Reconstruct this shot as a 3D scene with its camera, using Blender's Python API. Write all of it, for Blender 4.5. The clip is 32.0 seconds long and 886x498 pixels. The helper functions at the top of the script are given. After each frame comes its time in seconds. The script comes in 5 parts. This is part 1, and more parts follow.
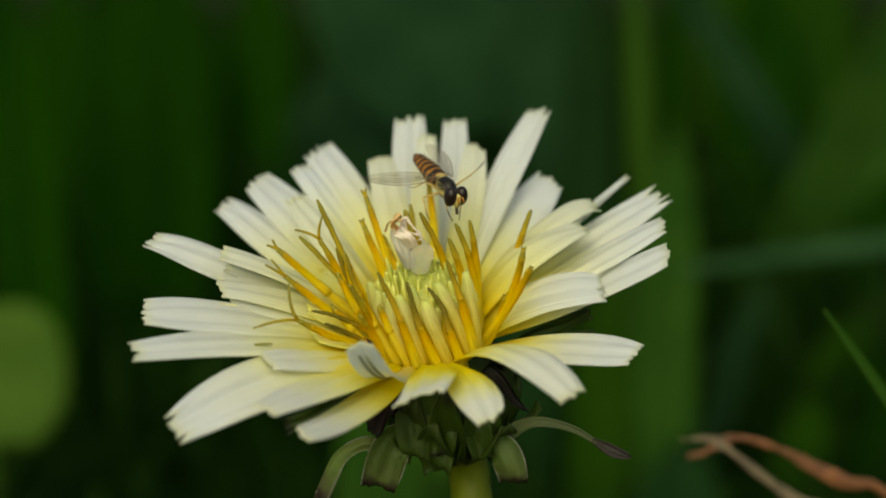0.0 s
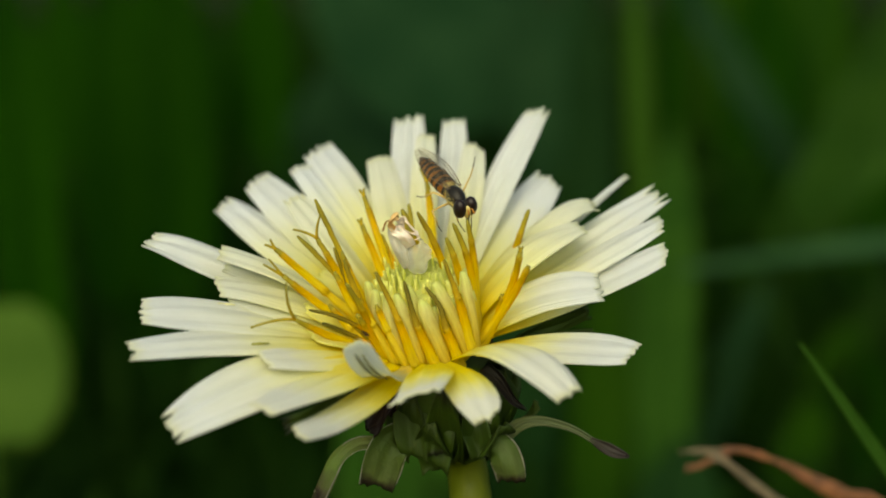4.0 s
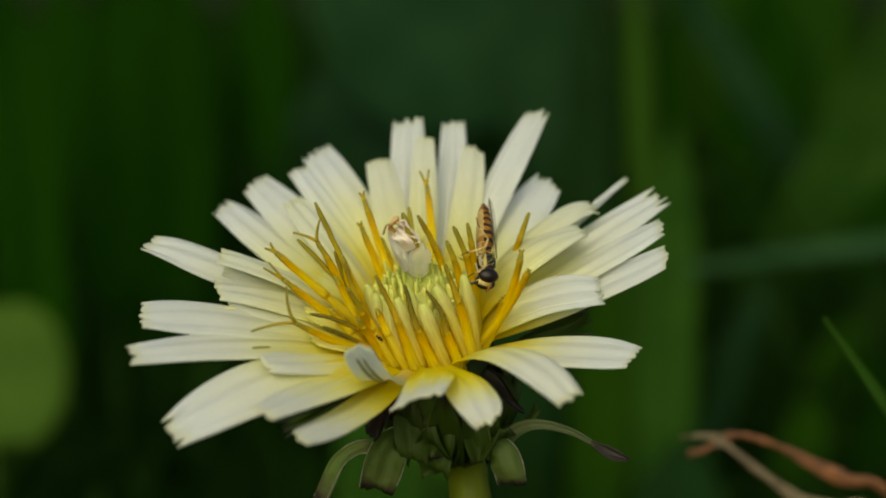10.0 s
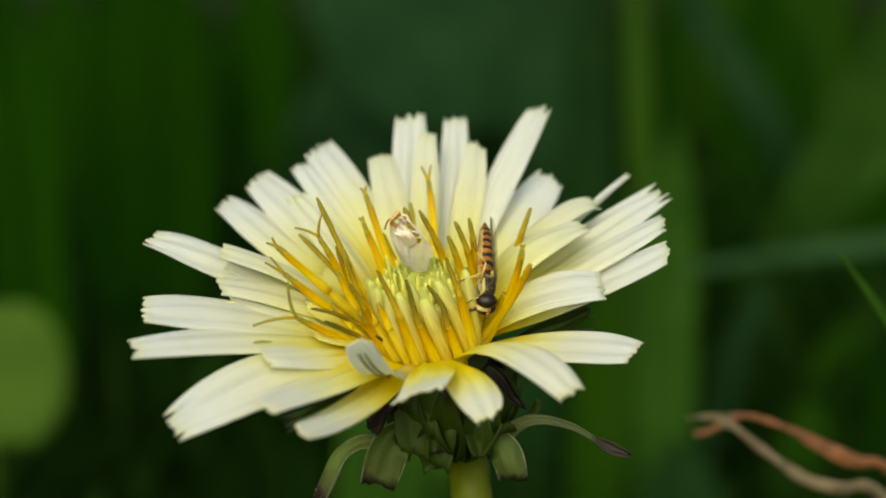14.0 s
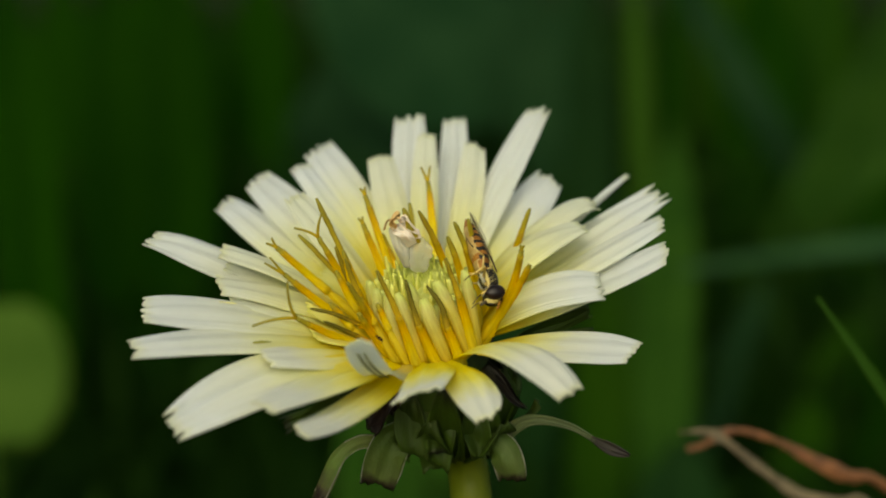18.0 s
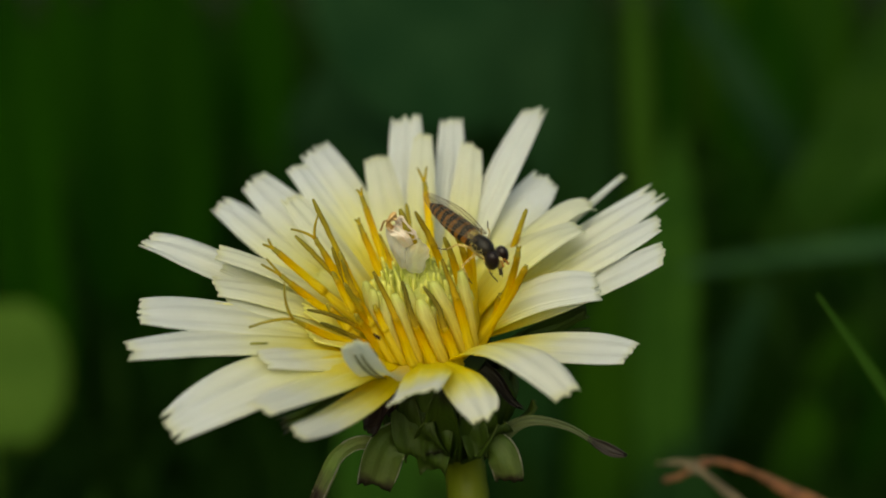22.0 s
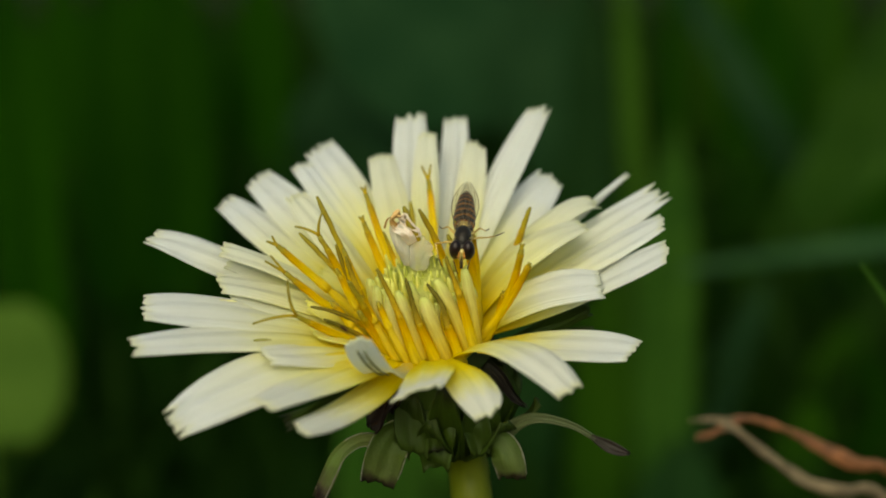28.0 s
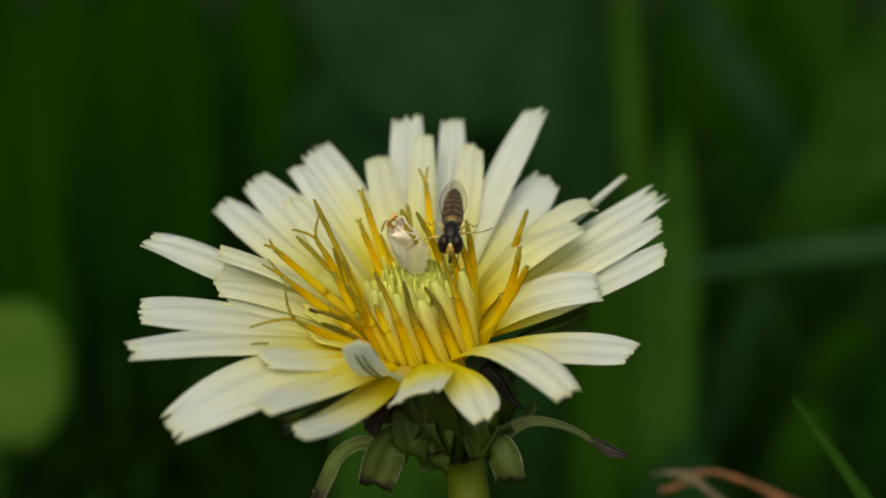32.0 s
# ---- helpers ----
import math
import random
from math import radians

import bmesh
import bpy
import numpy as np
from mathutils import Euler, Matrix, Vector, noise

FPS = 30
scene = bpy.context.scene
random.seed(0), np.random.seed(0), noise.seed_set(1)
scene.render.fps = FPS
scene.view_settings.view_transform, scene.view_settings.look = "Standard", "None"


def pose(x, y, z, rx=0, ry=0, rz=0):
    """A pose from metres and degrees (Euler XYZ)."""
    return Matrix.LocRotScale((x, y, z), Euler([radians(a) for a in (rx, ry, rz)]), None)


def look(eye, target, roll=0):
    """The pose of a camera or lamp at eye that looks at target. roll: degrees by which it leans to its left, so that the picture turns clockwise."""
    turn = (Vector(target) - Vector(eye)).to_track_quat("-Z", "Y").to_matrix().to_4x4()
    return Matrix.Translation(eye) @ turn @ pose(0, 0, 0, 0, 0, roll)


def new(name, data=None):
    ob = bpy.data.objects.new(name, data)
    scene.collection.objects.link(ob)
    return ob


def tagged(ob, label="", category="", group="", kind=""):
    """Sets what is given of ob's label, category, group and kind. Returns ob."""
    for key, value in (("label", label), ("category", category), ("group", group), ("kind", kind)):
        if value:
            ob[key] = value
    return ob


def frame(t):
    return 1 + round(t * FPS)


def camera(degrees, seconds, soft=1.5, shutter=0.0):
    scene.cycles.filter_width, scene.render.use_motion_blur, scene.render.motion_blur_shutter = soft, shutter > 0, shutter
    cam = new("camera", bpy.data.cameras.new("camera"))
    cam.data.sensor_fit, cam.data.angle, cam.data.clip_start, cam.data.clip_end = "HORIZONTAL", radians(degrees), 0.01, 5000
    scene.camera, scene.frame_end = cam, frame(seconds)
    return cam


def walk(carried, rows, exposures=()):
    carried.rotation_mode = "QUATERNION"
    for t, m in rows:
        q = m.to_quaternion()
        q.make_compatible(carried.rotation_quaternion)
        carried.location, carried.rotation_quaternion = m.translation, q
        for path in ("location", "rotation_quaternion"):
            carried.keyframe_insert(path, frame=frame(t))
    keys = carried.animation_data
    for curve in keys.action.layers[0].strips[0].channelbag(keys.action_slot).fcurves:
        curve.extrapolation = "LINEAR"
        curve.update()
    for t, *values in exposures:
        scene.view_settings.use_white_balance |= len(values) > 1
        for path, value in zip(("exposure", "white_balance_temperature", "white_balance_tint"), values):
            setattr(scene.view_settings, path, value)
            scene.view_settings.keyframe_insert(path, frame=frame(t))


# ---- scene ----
# All the plant and insect sizes below are in millimetres, brought to metres by MM.
MM = 0.001

# ---- camera: a macro lens on a tripod, a hand's width from the flower ----
cam = camera(30.0, 32.0, soft=1.8)
EYE = pose(0.0010, -0.1190, 0.1877, 80.0, 0, 0)
cam.data.dof.use_dof = True
cam.data.dof.focus_distance = 0.1185
cam.data.dof.aperture_fstop = 20.5
walk(cam, [(0.0, EYE), (32.0, EYE)], exposures=[
    (0.0, 0.15, 7850, -9), (1.0, 0.29, 7850, -9), (2.0, 0.34, 7850, -9), (3.0, 0.35, 7850, -9),
    (6.0, 0.56, 7850, -9), (7.0, 0.52, 7850, -9), (8.0, 0.06, 7850, -9), (9.0, 0.01, 7850, -9),
    (10.0, 0.03, 7850, -9), (11.0, 0.11, 7850, -9), (12.0, 0.18, 7850, -9), (13.0, 0.35, 7850, -9),
    (14.0, 0.49, 7850, -9), (17.0, 0.16, 7850, -9), (18.0, 0.16, 7850, -9), (19.0, -0.02, 7850, -9),
    (20.0, 0.11, 7850, -9), (21.0, 0.09, 7850, -9), (22.0, 0.04, 7850, -9), (23.0, 0.11, 7850, -9),
    (24.0, 0.14, 7850, -9), (25.0, 0.13, 7850, -9), (28.0, 0.21, 7850, -9), (29.0, 0.18, 7850, -9),
    (30.0, 0.16, 7850, -9), (31.0, 0.14, 7850, -9), (32.0, 0.09, 7850, -9)])

# ---- daylight: a bright overcast sky over a meadow ----
world = bpy.data.worlds.new("overcast_sky")
scene.world = world
world.use_nodes = True
wn = world.node_tree
sky = wn.nodes.new("ShaderNodeTexSky")
sky.sky_type = "NISHITA"
sky.sun_disc = False
sky.sun_elevation = radians(42)
sky.sun_rotation = radians(197)
sky.dust_density = 4.0
wn.links.new(sky.outputs[0], wn.nodes["Background"].inputs[0])
wn.nodes["Background"].inputs[1].default_value = 0.12
sun = new("sun", bpy.data.lights.new("sun", "SUN"))
sun.data.energy = 1.38
sun.data.angle = radians(64)
sun.data.color = (1.0, 0.98, 0.95)
sun.matrix_basis = look((-0.12, -0.76, 0.66), (0, 0, 0))


# ---- materials ----
def nodes_of(name):
    m = bpy.data.materials.new(name)
    m.use_nodes = True
    return m, m.node_tree, m.node_tree.nodes["Principled BSDF"]


def ramp_node(nt, stops):
    r = nt.nodes.new("ShaderNodeValToRGB")
    els = r.color_ramp.elements
    while len(els) < len(stops):
        els.new(0.5)
    for e, (at, col) in zip(els, stops):
        e.position, e.color = at, (*col, 1)
    return r


def noise_node(nt, vector, scale, detail=4, stretch=(1, 1, 1)):
    mp = nt.nodes.new("ShaderNodeMapping")
    mp.inputs["Scale"].default_value = stretch
    nt.links.new(vector, mp.inputs[0])
    n = nt.nodes.new("ShaderNodeTexNoise")
    n.inputs["Scale"].default_value = scale
    n.inputs["Detail"].default_value = detail
    nt.links.new(mp.outputs[0], n.inputs["Vector"])
    return n


def mixed(nt, kind, factor, a, b):
    """Mix colours a and b; each is a socket or a colour."""
    m = nt.nodes.new("ShaderNodeMix")
    m.data_type, m.blend_type = "RGBA", kind
    for sock, v in ((m.inputs[0], factor), (m.inputs[6], a), (m.inputs[7], b)):
        if isinstance(v, (int, float)):
            sock.default_value = v
        elif isinstance(v, tuple):
            sock.default_value = (*v, 1)
        else:
            nt.links.new(v, sock)
    return m.outputs[2]


def bumped(nt, bsdf, height, strength, distance):
    b = nt.nodes.new("ShaderNodeBump")
    b.inputs["Strength"].default_value = strength
    b.inputs["Distance"].default_value = distance
    nt.links.new(height, b.inputs["Height"])
    nt.links.new(b.outputs[0], bsdf.inputs["Normal"])
    return b


def thin_leaf(nt, bsdf, colour, share, bump=None):
    """Let part of the light through, as a leaf or petal does."""
    tr = nt.nodes.new("ShaderNodeBsdfTranslucent")
    nt.links.new(colour, tr.inputs[0])
    if bump:
        nt.links.new(bump.outputs[0], tr.inputs["Normal"])
    mx = nt.nodes.new("ShaderNodeMixShader")
    mx.inputs[0].default_value = share
    nt.links.new(bsdf.outputs[0], mx.inputs[1])
    nt.links.new(tr.outputs[0], mx.inputs[2])
    nt.links.new(mx.outputs[0], nt.nodes["Material Output"].inputs["Surface"])


def petal_material(name, stops, share=0.54):
    """A ray petal: colour along its length, fine veins, a little unevenness."""
    m, nt, p = nodes_of(name)
    uv = nt.nodes.new("ShaderNodeTexCoord")
    sep = nt.nodes.new("ShaderNodeSeparateXYZ")
    nt.links.new(uv.outputs["UV"], sep.inputs[0])
    obi = nt.nodes.new("ShaderNodeObjectInfo")
    wob = noise_node(nt, uv.outputs["UV"], 5.0, 3, (1.2, 1.0, 1))
    sh = nt.nodes.new("ShaderNodeMath")
    sh.operation = "MULTIPLY_ADD"
    sh.inputs[1].default_value = 0.16
    nt.links.new(wob.outputs[0], sh.inputs[0])
    nt.links.new(sep.outputs[1], sh.inputs[2])
    rnd = nt.nodes.new("ShaderNodeMath")
    rnd.operation = "MULTIPLY_ADD"
    rnd.inputs[1].default_value = 0.10
    nt.links.new(obi.outputs["Random"], rnd.inputs[0])
    nt.links.new(sh.outputs[0], rnd.inputs[2])
    col = ramp_node(nt, stops)
    nt.links.new(rnd.outputs[0], col.inputs[0])
    vein = noise_node(nt, uv.outputs["UV"], 4.0, 4, (9.0, 0.28, 1))
    veins = ramp_node(nt, [(0.36, (0.80, 0.82, 0.74)), (0.56, (1, 1, 1))])
    nt.links.new(vein.outputs[0], veins.inputs[0])
    c = mixed(nt, "MULTIPLY", 0.24, col.outputs[0], veins.outputs[0])
    blot = noise_node(nt, uv.outputs["Object"], 420.0, 5)
    blots = ramp_node(nt, [(0.28, (0.90, 0.90, 0.84)), (0.55, (1, 1, 1))])
    nt.links.new(blot.outputs[0], blots.inputs[0])
    c = mixed(nt, "MULTIPLY", 0.32, c, blots.outputs[0])
    rim = ramp_node(nt, [(0.950, (1, 1, 1)), (0.995, (0.97, 0.965, 0.82))])
    nt.links.new(sep.outputs[1], rim.inputs[0])
    c = mixed(nt, "MULTIPLY", 1.0, c, rim.outputs[0])
    nt.links.new(c, p.inputs["Base Color"])
    p.inputs["Roughness"].default_value = 0.55
    p.inputs["Specular IOR Level"].default_value = 0.3
    b = bumped(nt, p, vein.outputs[0], 0.55, 0.00015)
    thin_leaf(nt, p, c, share, b)
    return m


def graded_material(name, stops, rough=0.55, share=0.2, streak=0.5, bump=0.4):
    """Colour along the length of a rod, with streaks and a grainy surface."""
    m, nt, p = nodes_of(name)
    uv = nt.nodes.new("ShaderNodeTexCoord")
    sep = nt.nodes.new("ShaderNodeSeparateXYZ")
    nt.links.new(uv.outputs["UV"], sep.inputs[0])
    wob = noise_node(nt, uv.outputs["Object"], 700, 3)
    sh = nt.nodes.new("ShaderNodeMath")
    sh.operation = "MULTIPLY_ADD"
    sh.inputs[1].default_value = 0.30
    nt.links.new(wob.outputs[0], sh.inputs[0])
    nt.links.new(sep.outputs[1], sh.inputs[2])
    lower = nt.nodes.new("ShaderNodeMath")
    lower.operation = "SUBTRACT"
    lower.inputs[1].default_value = 0.15
    nt.links.new(sh.outputs[0], lower.inputs[0])
    col = ramp_node(nt, stops)
    nt.links.new(lower.outputs[0], col.inputs[0])
    line = noise_node(nt, uv.outputs["UV"], 3.0, 4, (4.0, 0.8, 1))
    lines = ramp_node(nt, [(0.34, (0.72, 0.64, 0.50)), (0.60, (1, 1, 1))])
    nt.links.new(line.outputs[0], lines.inputs[0])
    c = mixed(nt, "MULTIPLY", streak, col.outputs[0], lines.outputs[0])
    nt.links.new(c, p.inputs["Base Color"])
    p.inputs["Roughness"].default_value = rough
    p.inputs["Specular IOR Level"].default_value = 0.3
    grain = noise_node(nt, uv.outputs["Object"], 3200, 3)
    b = bumped(nt, p, grain.outputs[0], bump, 0.00012)
    thin_leaf(nt, p, c, share, b)
    return m


def plain_material(name, dark, light, scale, rough=0.5, metal=0.0, share=0.0, stretch=(1, 1, 1), bump=0.0, spec=0.5, coat=0.0):
    """Two tones mixed by coarse and fine noise, with optional relief."""
    m, nt, p = nodes_of(name)
    tc = nt.nodes.new("ShaderNodeTexCoord")
    obi = nt.nodes.new("ShaderNodeObjectInfo")
    a = noise_node(nt, tc.outputs["Object"], scale, 5, stretch)
    f = noise_node(nt, tc.outputs["Object"], scale * 6, 3, stretch)
    mx = mixed(nt, "OVERLAY", 0.5, a.outputs[0], f.outputs[0])
    r = ramp_node(nt, [(0.32, dark), (0.66, light)])
    nt.links.new(mx, r.inputs[0])
    hsv = nt.nodes.new("ShaderNodeHueSaturation")
    vary = nt.nodes.new("ShaderNodeMapRange")
    vary.inputs["To Min"].default_value = 0.82
    vary.inputs["To Max"].default_value = 1.15
    nt.links.new(obi.outputs["Random"], vary.inputs[0])
    nt.links.new(vary.outputs[0], hsv.inputs["Value"])
    nt.links.new(r.outputs[0], hsv.inputs["Color"])
    nt.links.new(hsv.outputs[0], p.inputs["Base Color"])
    p.inputs["Roughness"].default_value = rough
    p.inputs["Metallic"].default_value = metal
    p.inputs["Specular IOR Level"].default_value = spec
    p.inputs["Coat Weight"].default_value = coat
    b = bumped(nt, p, mx, bump, 0.4 / scale) if bump else None
    if share:
        thin_leaf(nt, p, hsv.outputs[0], share, b)
    return m


WHITE = petal_material("white_petal", [(0.28, (0.920, 0.740, 0.020)), (0.42, (0.900, 0.820, 0.170)), (0.57, (0.880, 0.864, 0.517)), (0.72, (0.849, 0.849, 0.745)), (0.96, (0.828, 0.844, 0.849))])
SNOW = petal_material("pure_white_petal", [(0.10, (0.92, 0.74, 0.03)), (0.22, (0.90, 0.83, 0.25)), (0.38, (0.86, 0.85, 0.62)), (0.55, (0.83, 0.835, 0.78)), (0.80, (0.82, 0.835, 0.84))])
CREAM = petal_material("cream_petal", [(0.30, (0.879, 0.716, 0.029)), (0.47, (0.859, 0.783, 0.181)), (0.64, (0.840, 0.825, 0.475)), (0.86, (0.811, 0.806, 0.643)), (0.99, (0.800, 0.806, 0.711))])
IVORY = petal_material("ivory_petal", [(0.28, (0.920, 0.760, 0.030)), (0.45, (0.900, 0.820, 0.180)), (0.61, (0.880, 0.864, 0.497)), (0.80, (0.844, 0.849, 0.745)), (0.97, (0.818, 0.838, 0.859))])
YELLOWISH = petal_material("petal_with_deep_yellow_base", [(0.36, (0.93, 0.78, 0.03)), (0.50, (0.91, 0.83, 0.17)), (0.66, (0.890, 0.869, 0.497)), (0.88, (0.849, 0.849, 0.797))])
DEEP_YELLOW = petal_material("petal_yellow_to_its_middle", [(0.60, (0.94, 0.80, 0.03)), (0.74, (0.93, 0.86, 0.17)), (0.86, (0.90, 0.88, 0.50)), (0.98, (0.88, 0.88, 0.82))])
YOUNG = petal_material("young_yellow_petal", [(0.20, (0.93, 0.78, 0.03)), (0.70, (0.92, 0.84, 0.14)), (1.0, (0.90, 0.87, 0.34))])
GREYBACK = petal_material("petal_underside", [(0.20, (0.963, 0.856, 0.214)), (0.45, (0.899, 0.888, 0.642)), (0.9, (0.877, 0.899, 0.856))], share=0.75)
STRIPE = plain_material("grey_green_stripe", (0.16, 0.18, 0.11), (0.30, 0.32, 0.22), 900, 0.6)
ANTHER = graded_material("orange_anther", [(0.0, (0.97, 0.86, 0.08)), (0.45, (0.97, 0.79, 0.035)), (0.8, (0.88, 0.60, 0.014)), (1.0, (0.56, 0.40, 0.014))], share=0.6)
STYLE = graded_material("olive_style", [(0.0, (0.64, 0.43, 0.013)), (0.4, (0.44, 0.34, 0.018)), (1.0, (0.28, 0.245, 0.030))], 0.7, 0.2, 0.6, 0.7)
BROWN_STYLE = graded_material("brown_style", [(0.0, (0.40, 0.27, 0.012)), (0.35, (0.19, 0.145, 0.010)), (1.0, (0.12, 0.105, 0.012))], 0.7, 0.1, 0.6, 0.7)
TUBE = graded_material("pale_yellow_floret", [(0.0, (0.95, 0.80, 0.06)), (0.5, (0.96, 0.84, 0.10)), (1.0, (0.96, 0.80, 0.06))], 0.5, 0.6, 0.4, 0.3)
PALE_TUBE = graded_material("pale_rolled_floret", [(0.0, (0.93, 0.76, 0.06)), (0.4, (0.93, 0.84, 0.20)), (0.8, (0.92, 0.89, 0.40)), (1.0, (0.80, 0.85, 0.32))], 0.45, 0.6, 0.6, 0.4)
UMBER_STYLE = graded_material("umber_style", [(0.0, (0.60, 0.39, 0.013)), (0.5, (0.40, 0.28, 0.014)), (1.0, (0.22, 0.18, 0.016))], 0.7, 0.2, 0.6, 0.7)
BUD = plain_material("green_yellow_bud", (0.64, 0.67, 0.10), (0.76, 0.78, 0.23), 900, 0.55, share=0.5, bump=0.4)
BUD_YELLOW = graded_material("pale_yellow_bud", [(0.00, (0.828, 0.662, 0.046)), (0.60, (0.846, 0.754, 0.147)), (1.00, (0.791, 0.791, 0.221))], 0.5, 0.3, 0.4, 0.3)
WITHERED = plain_material("withered_white", (0.90, 0.85, 0.72), (0.95, 0.93, 0.85), 700, 0.35, share=0.55, bump=0.15)
def film_material():
    """A dried, half-clear floret skin."""
    m = plain_material("half_clear_skin", (0.90, 0.84, 0.70), (0.96, 0.94, 0.86), 900, 0.35, share=0.5, bump=0.2)
    nt = m.node_tree
    out = nt.nodes["Material Output"].inputs["Surface"]
    solid = out.links[0].from_socket
    clear = nt.nodes.new("ShaderNodeBsdfTransparent")
    mx = nt.nodes.new("ShaderNodeMixShader")
    mx.inputs[0].default_value = 0.62
    nt.links.new(solid, mx.inputs[1])
    nt.links.new(clear.outputs[0], mx.inputs[2])
    nt.links.new(mx.outputs[0], out)
    return m


FILM = film_material()
WITHERED_PINK = plain_material("withered_pinkish", (0.88, 0.74, 0.62), (0.94, 0.88, 0.82), 800, 0.4, share=0.4, bump=0.3)
RUST = plain_material("rust_orange", (0.62, 0.30, 0.05), (0.88, 0.62, 0.28), 1400, 0.6, share=0.2, bump=0.5)
STEM = plain_material("green_stem", (0.13, 0.165, 0.004), (0.20, 0.235, 0.010), 260, 0.45, share=0.1, stretch=(1, 1, 0.15), bump=0.2)
BRACT = graded_material("green_bract", [(0.0, (0.034, 0.064, 0.005)), (0.6, (0.048, 0.088, 0.008)), (1.05, (0.036, 0.060, 0.007))], 0.6, 0.15, 0.6, 0.4)
OLIVE_BRACT = graded_material("olive_bract", [(0.0, (0.26, 0.27, 0.015)), (1.0, (0.20, 0.22, 0.02))], 0.5, 0.2)
DEEP_BRACT = graded_material("deep_green_bract", [(0.0, (0.024, 0.050, 0.003)), (0.8, (0.044, 0.080, 0.006)), (1.0, (0.014, 0.014, 0.006))], 0.55, 0.1, 0.8, 0.4)
DARK_BRACT = graded_material("purple_brown_bract", [(0.0, (0.007, 0.009, 0.003)), (0.4, (0.011, 0.008, 0.006)), (1.0, (0.006, 0.004, 0.003))], 0.6, 0.1, 0.8, 0.4)
MAROON_BRACT = graded_material("maroon_bract", [(0.0, (0.030, 0.024, 0.010)), (0.4, (0.034, 0.014, 0.012)), (1.0, (0.014, 0.008, 0.006))], 0.6, 0.1, 0.8, 0.4)
PURPLE_TIP = graded_material("grey_purple_tip", [(0.0, (0.042, 0.038, 0.028)), (1.0, (0.025, 0.018, 0.018))], 0.5, 0.1, 0.8, 0.4)
BRACT_MID = graded_material("mottled_green_bract", [(0.0, (0.029, 0.056, 0.006)), (0.45, (0.094, 0.151, 0.026)), (0.80, (0.137, 0.180, 0.050)), (0.92, (0.050, 0.040, 0.022)), (1.05, (0.016, 0.012, 0.007))], 0.5, 0.25, 0.35, 0.6)
BRACT_PALE = graded_material("pale_green_bract", [(0.0, (0.051, 0.093, 0.010)), (0.35, (0.221, 0.272, 0.081)), (0.75, (0.204, 0.306, 0.068)), (0.92, (0.102, 0.093, 0.047)), (1.05, (0.030, 0.020, 0.014))], 0.5, 0.25, 0.3, 0.5)
LONG_BRACT = graded_material("thin_pale_bract", [(0.0, (0.031, 0.056, 0.006)), (0.4, (0.124, 0.155, 0.068)), (1.0, (0.105, 0.130, 0.062))], 0.5, 0.2, 0.5, 0.4)
MARGIN = plain_material("dry_bract_margin", (0.22, 0.20, 0.15), (0.42, 0.40, 0.32), 700, 0.6, share=0.2)

# grass greens, darkened to hold the shade among the blades
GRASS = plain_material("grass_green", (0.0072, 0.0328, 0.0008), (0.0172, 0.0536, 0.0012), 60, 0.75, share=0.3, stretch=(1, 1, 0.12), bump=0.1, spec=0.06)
GRASS_SHADED = plain_material("shade_darkened_green_grass", (0.0034, 0.0232, 0.0003), (0.0080, 0.0384, 0.0005), 60, 0.8, share=0.3, stretch=(1, 1, 0.12), bump=0.1, spec=0.03)
GRASS_MID = plain_material("fresh_green_leaf", (0.0147, 0.0520, 0.0042), (0.0281, 0.0788, 0.0075), 50, 0.75, share=0.3, bump=0.1, spec=0.08)
GRASS_BLUE = plain_material("blue_green_leaf", (0.0130, 0.0446, 0.0138), (0.0259, 0.0684, 0.0238), 50, 0.75, share=0.25, bump=0.1, spec=0.1)
GRASS_LIGHT = plain_material("light_green_leaf", (0.0401, 0.0908, 0.0093), (0.0616, 0.1216, 0.0154), 60, 0.75, share=0.3, bump=0.1, spec=0.1)
GRASS_STALK = plain_material("pale_grass_stalk", (0.0168, 0.0544, 0.0040), (0.0288, 0.0744, 0.0064), 60, 0.75, share=0.3, stretch=(1, 1, 0.12), bump=0.1, spec=0.06)
# sward colour, kept far below real grass to include its shade
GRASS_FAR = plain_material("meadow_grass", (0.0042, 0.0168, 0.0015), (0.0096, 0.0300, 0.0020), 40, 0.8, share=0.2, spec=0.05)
DRY = plain_material("dry_grass", (0.085, 0.030, 0.011), (0.29, 0.115, 0.045), 420, 0.65, share=0.15, bump=0.5)
DRY_PALE = plain_material("bleached_grass", (0.085, 0.062, 0.032), (0.24, 0.18, 0.105), 420, 0.65, share=0.15, bump=0.5)
GRASS_TEAL = plain_material("dark_blue_green_leaf", (0.0079, 0.0326, 0.0102), (0.0186, 0.0538, 0.0186), 30, 0.8, share=0.25, bump=0.1, spec=0.05)
GRASS_SHADED_BLUE = plain_material("shade_darkened_blue_green_grass", (0.0049, 0.0217, 0.0049), (0.0118, 0.0374, 0.0089), 40, 0.8, share=0.25, stretch=(1, 1, 0.15), bump=0.1, spec=0.04)
BROWN_LEAF = plain_material("dark_brown_dead_leaf", (0.013, 0.012, 0.005), (0.028, 0.024, 0.010), 40, 0.8, spec=0.05)
# soil colour includes the shade under dense grass
SOIL = plain_material("shade_darkened_soil_and_moss", (0.006, 0.012, 0.002), (0.014, 0.026, 0.003), 25, 0.95, bump=0.6, spec=0.02)

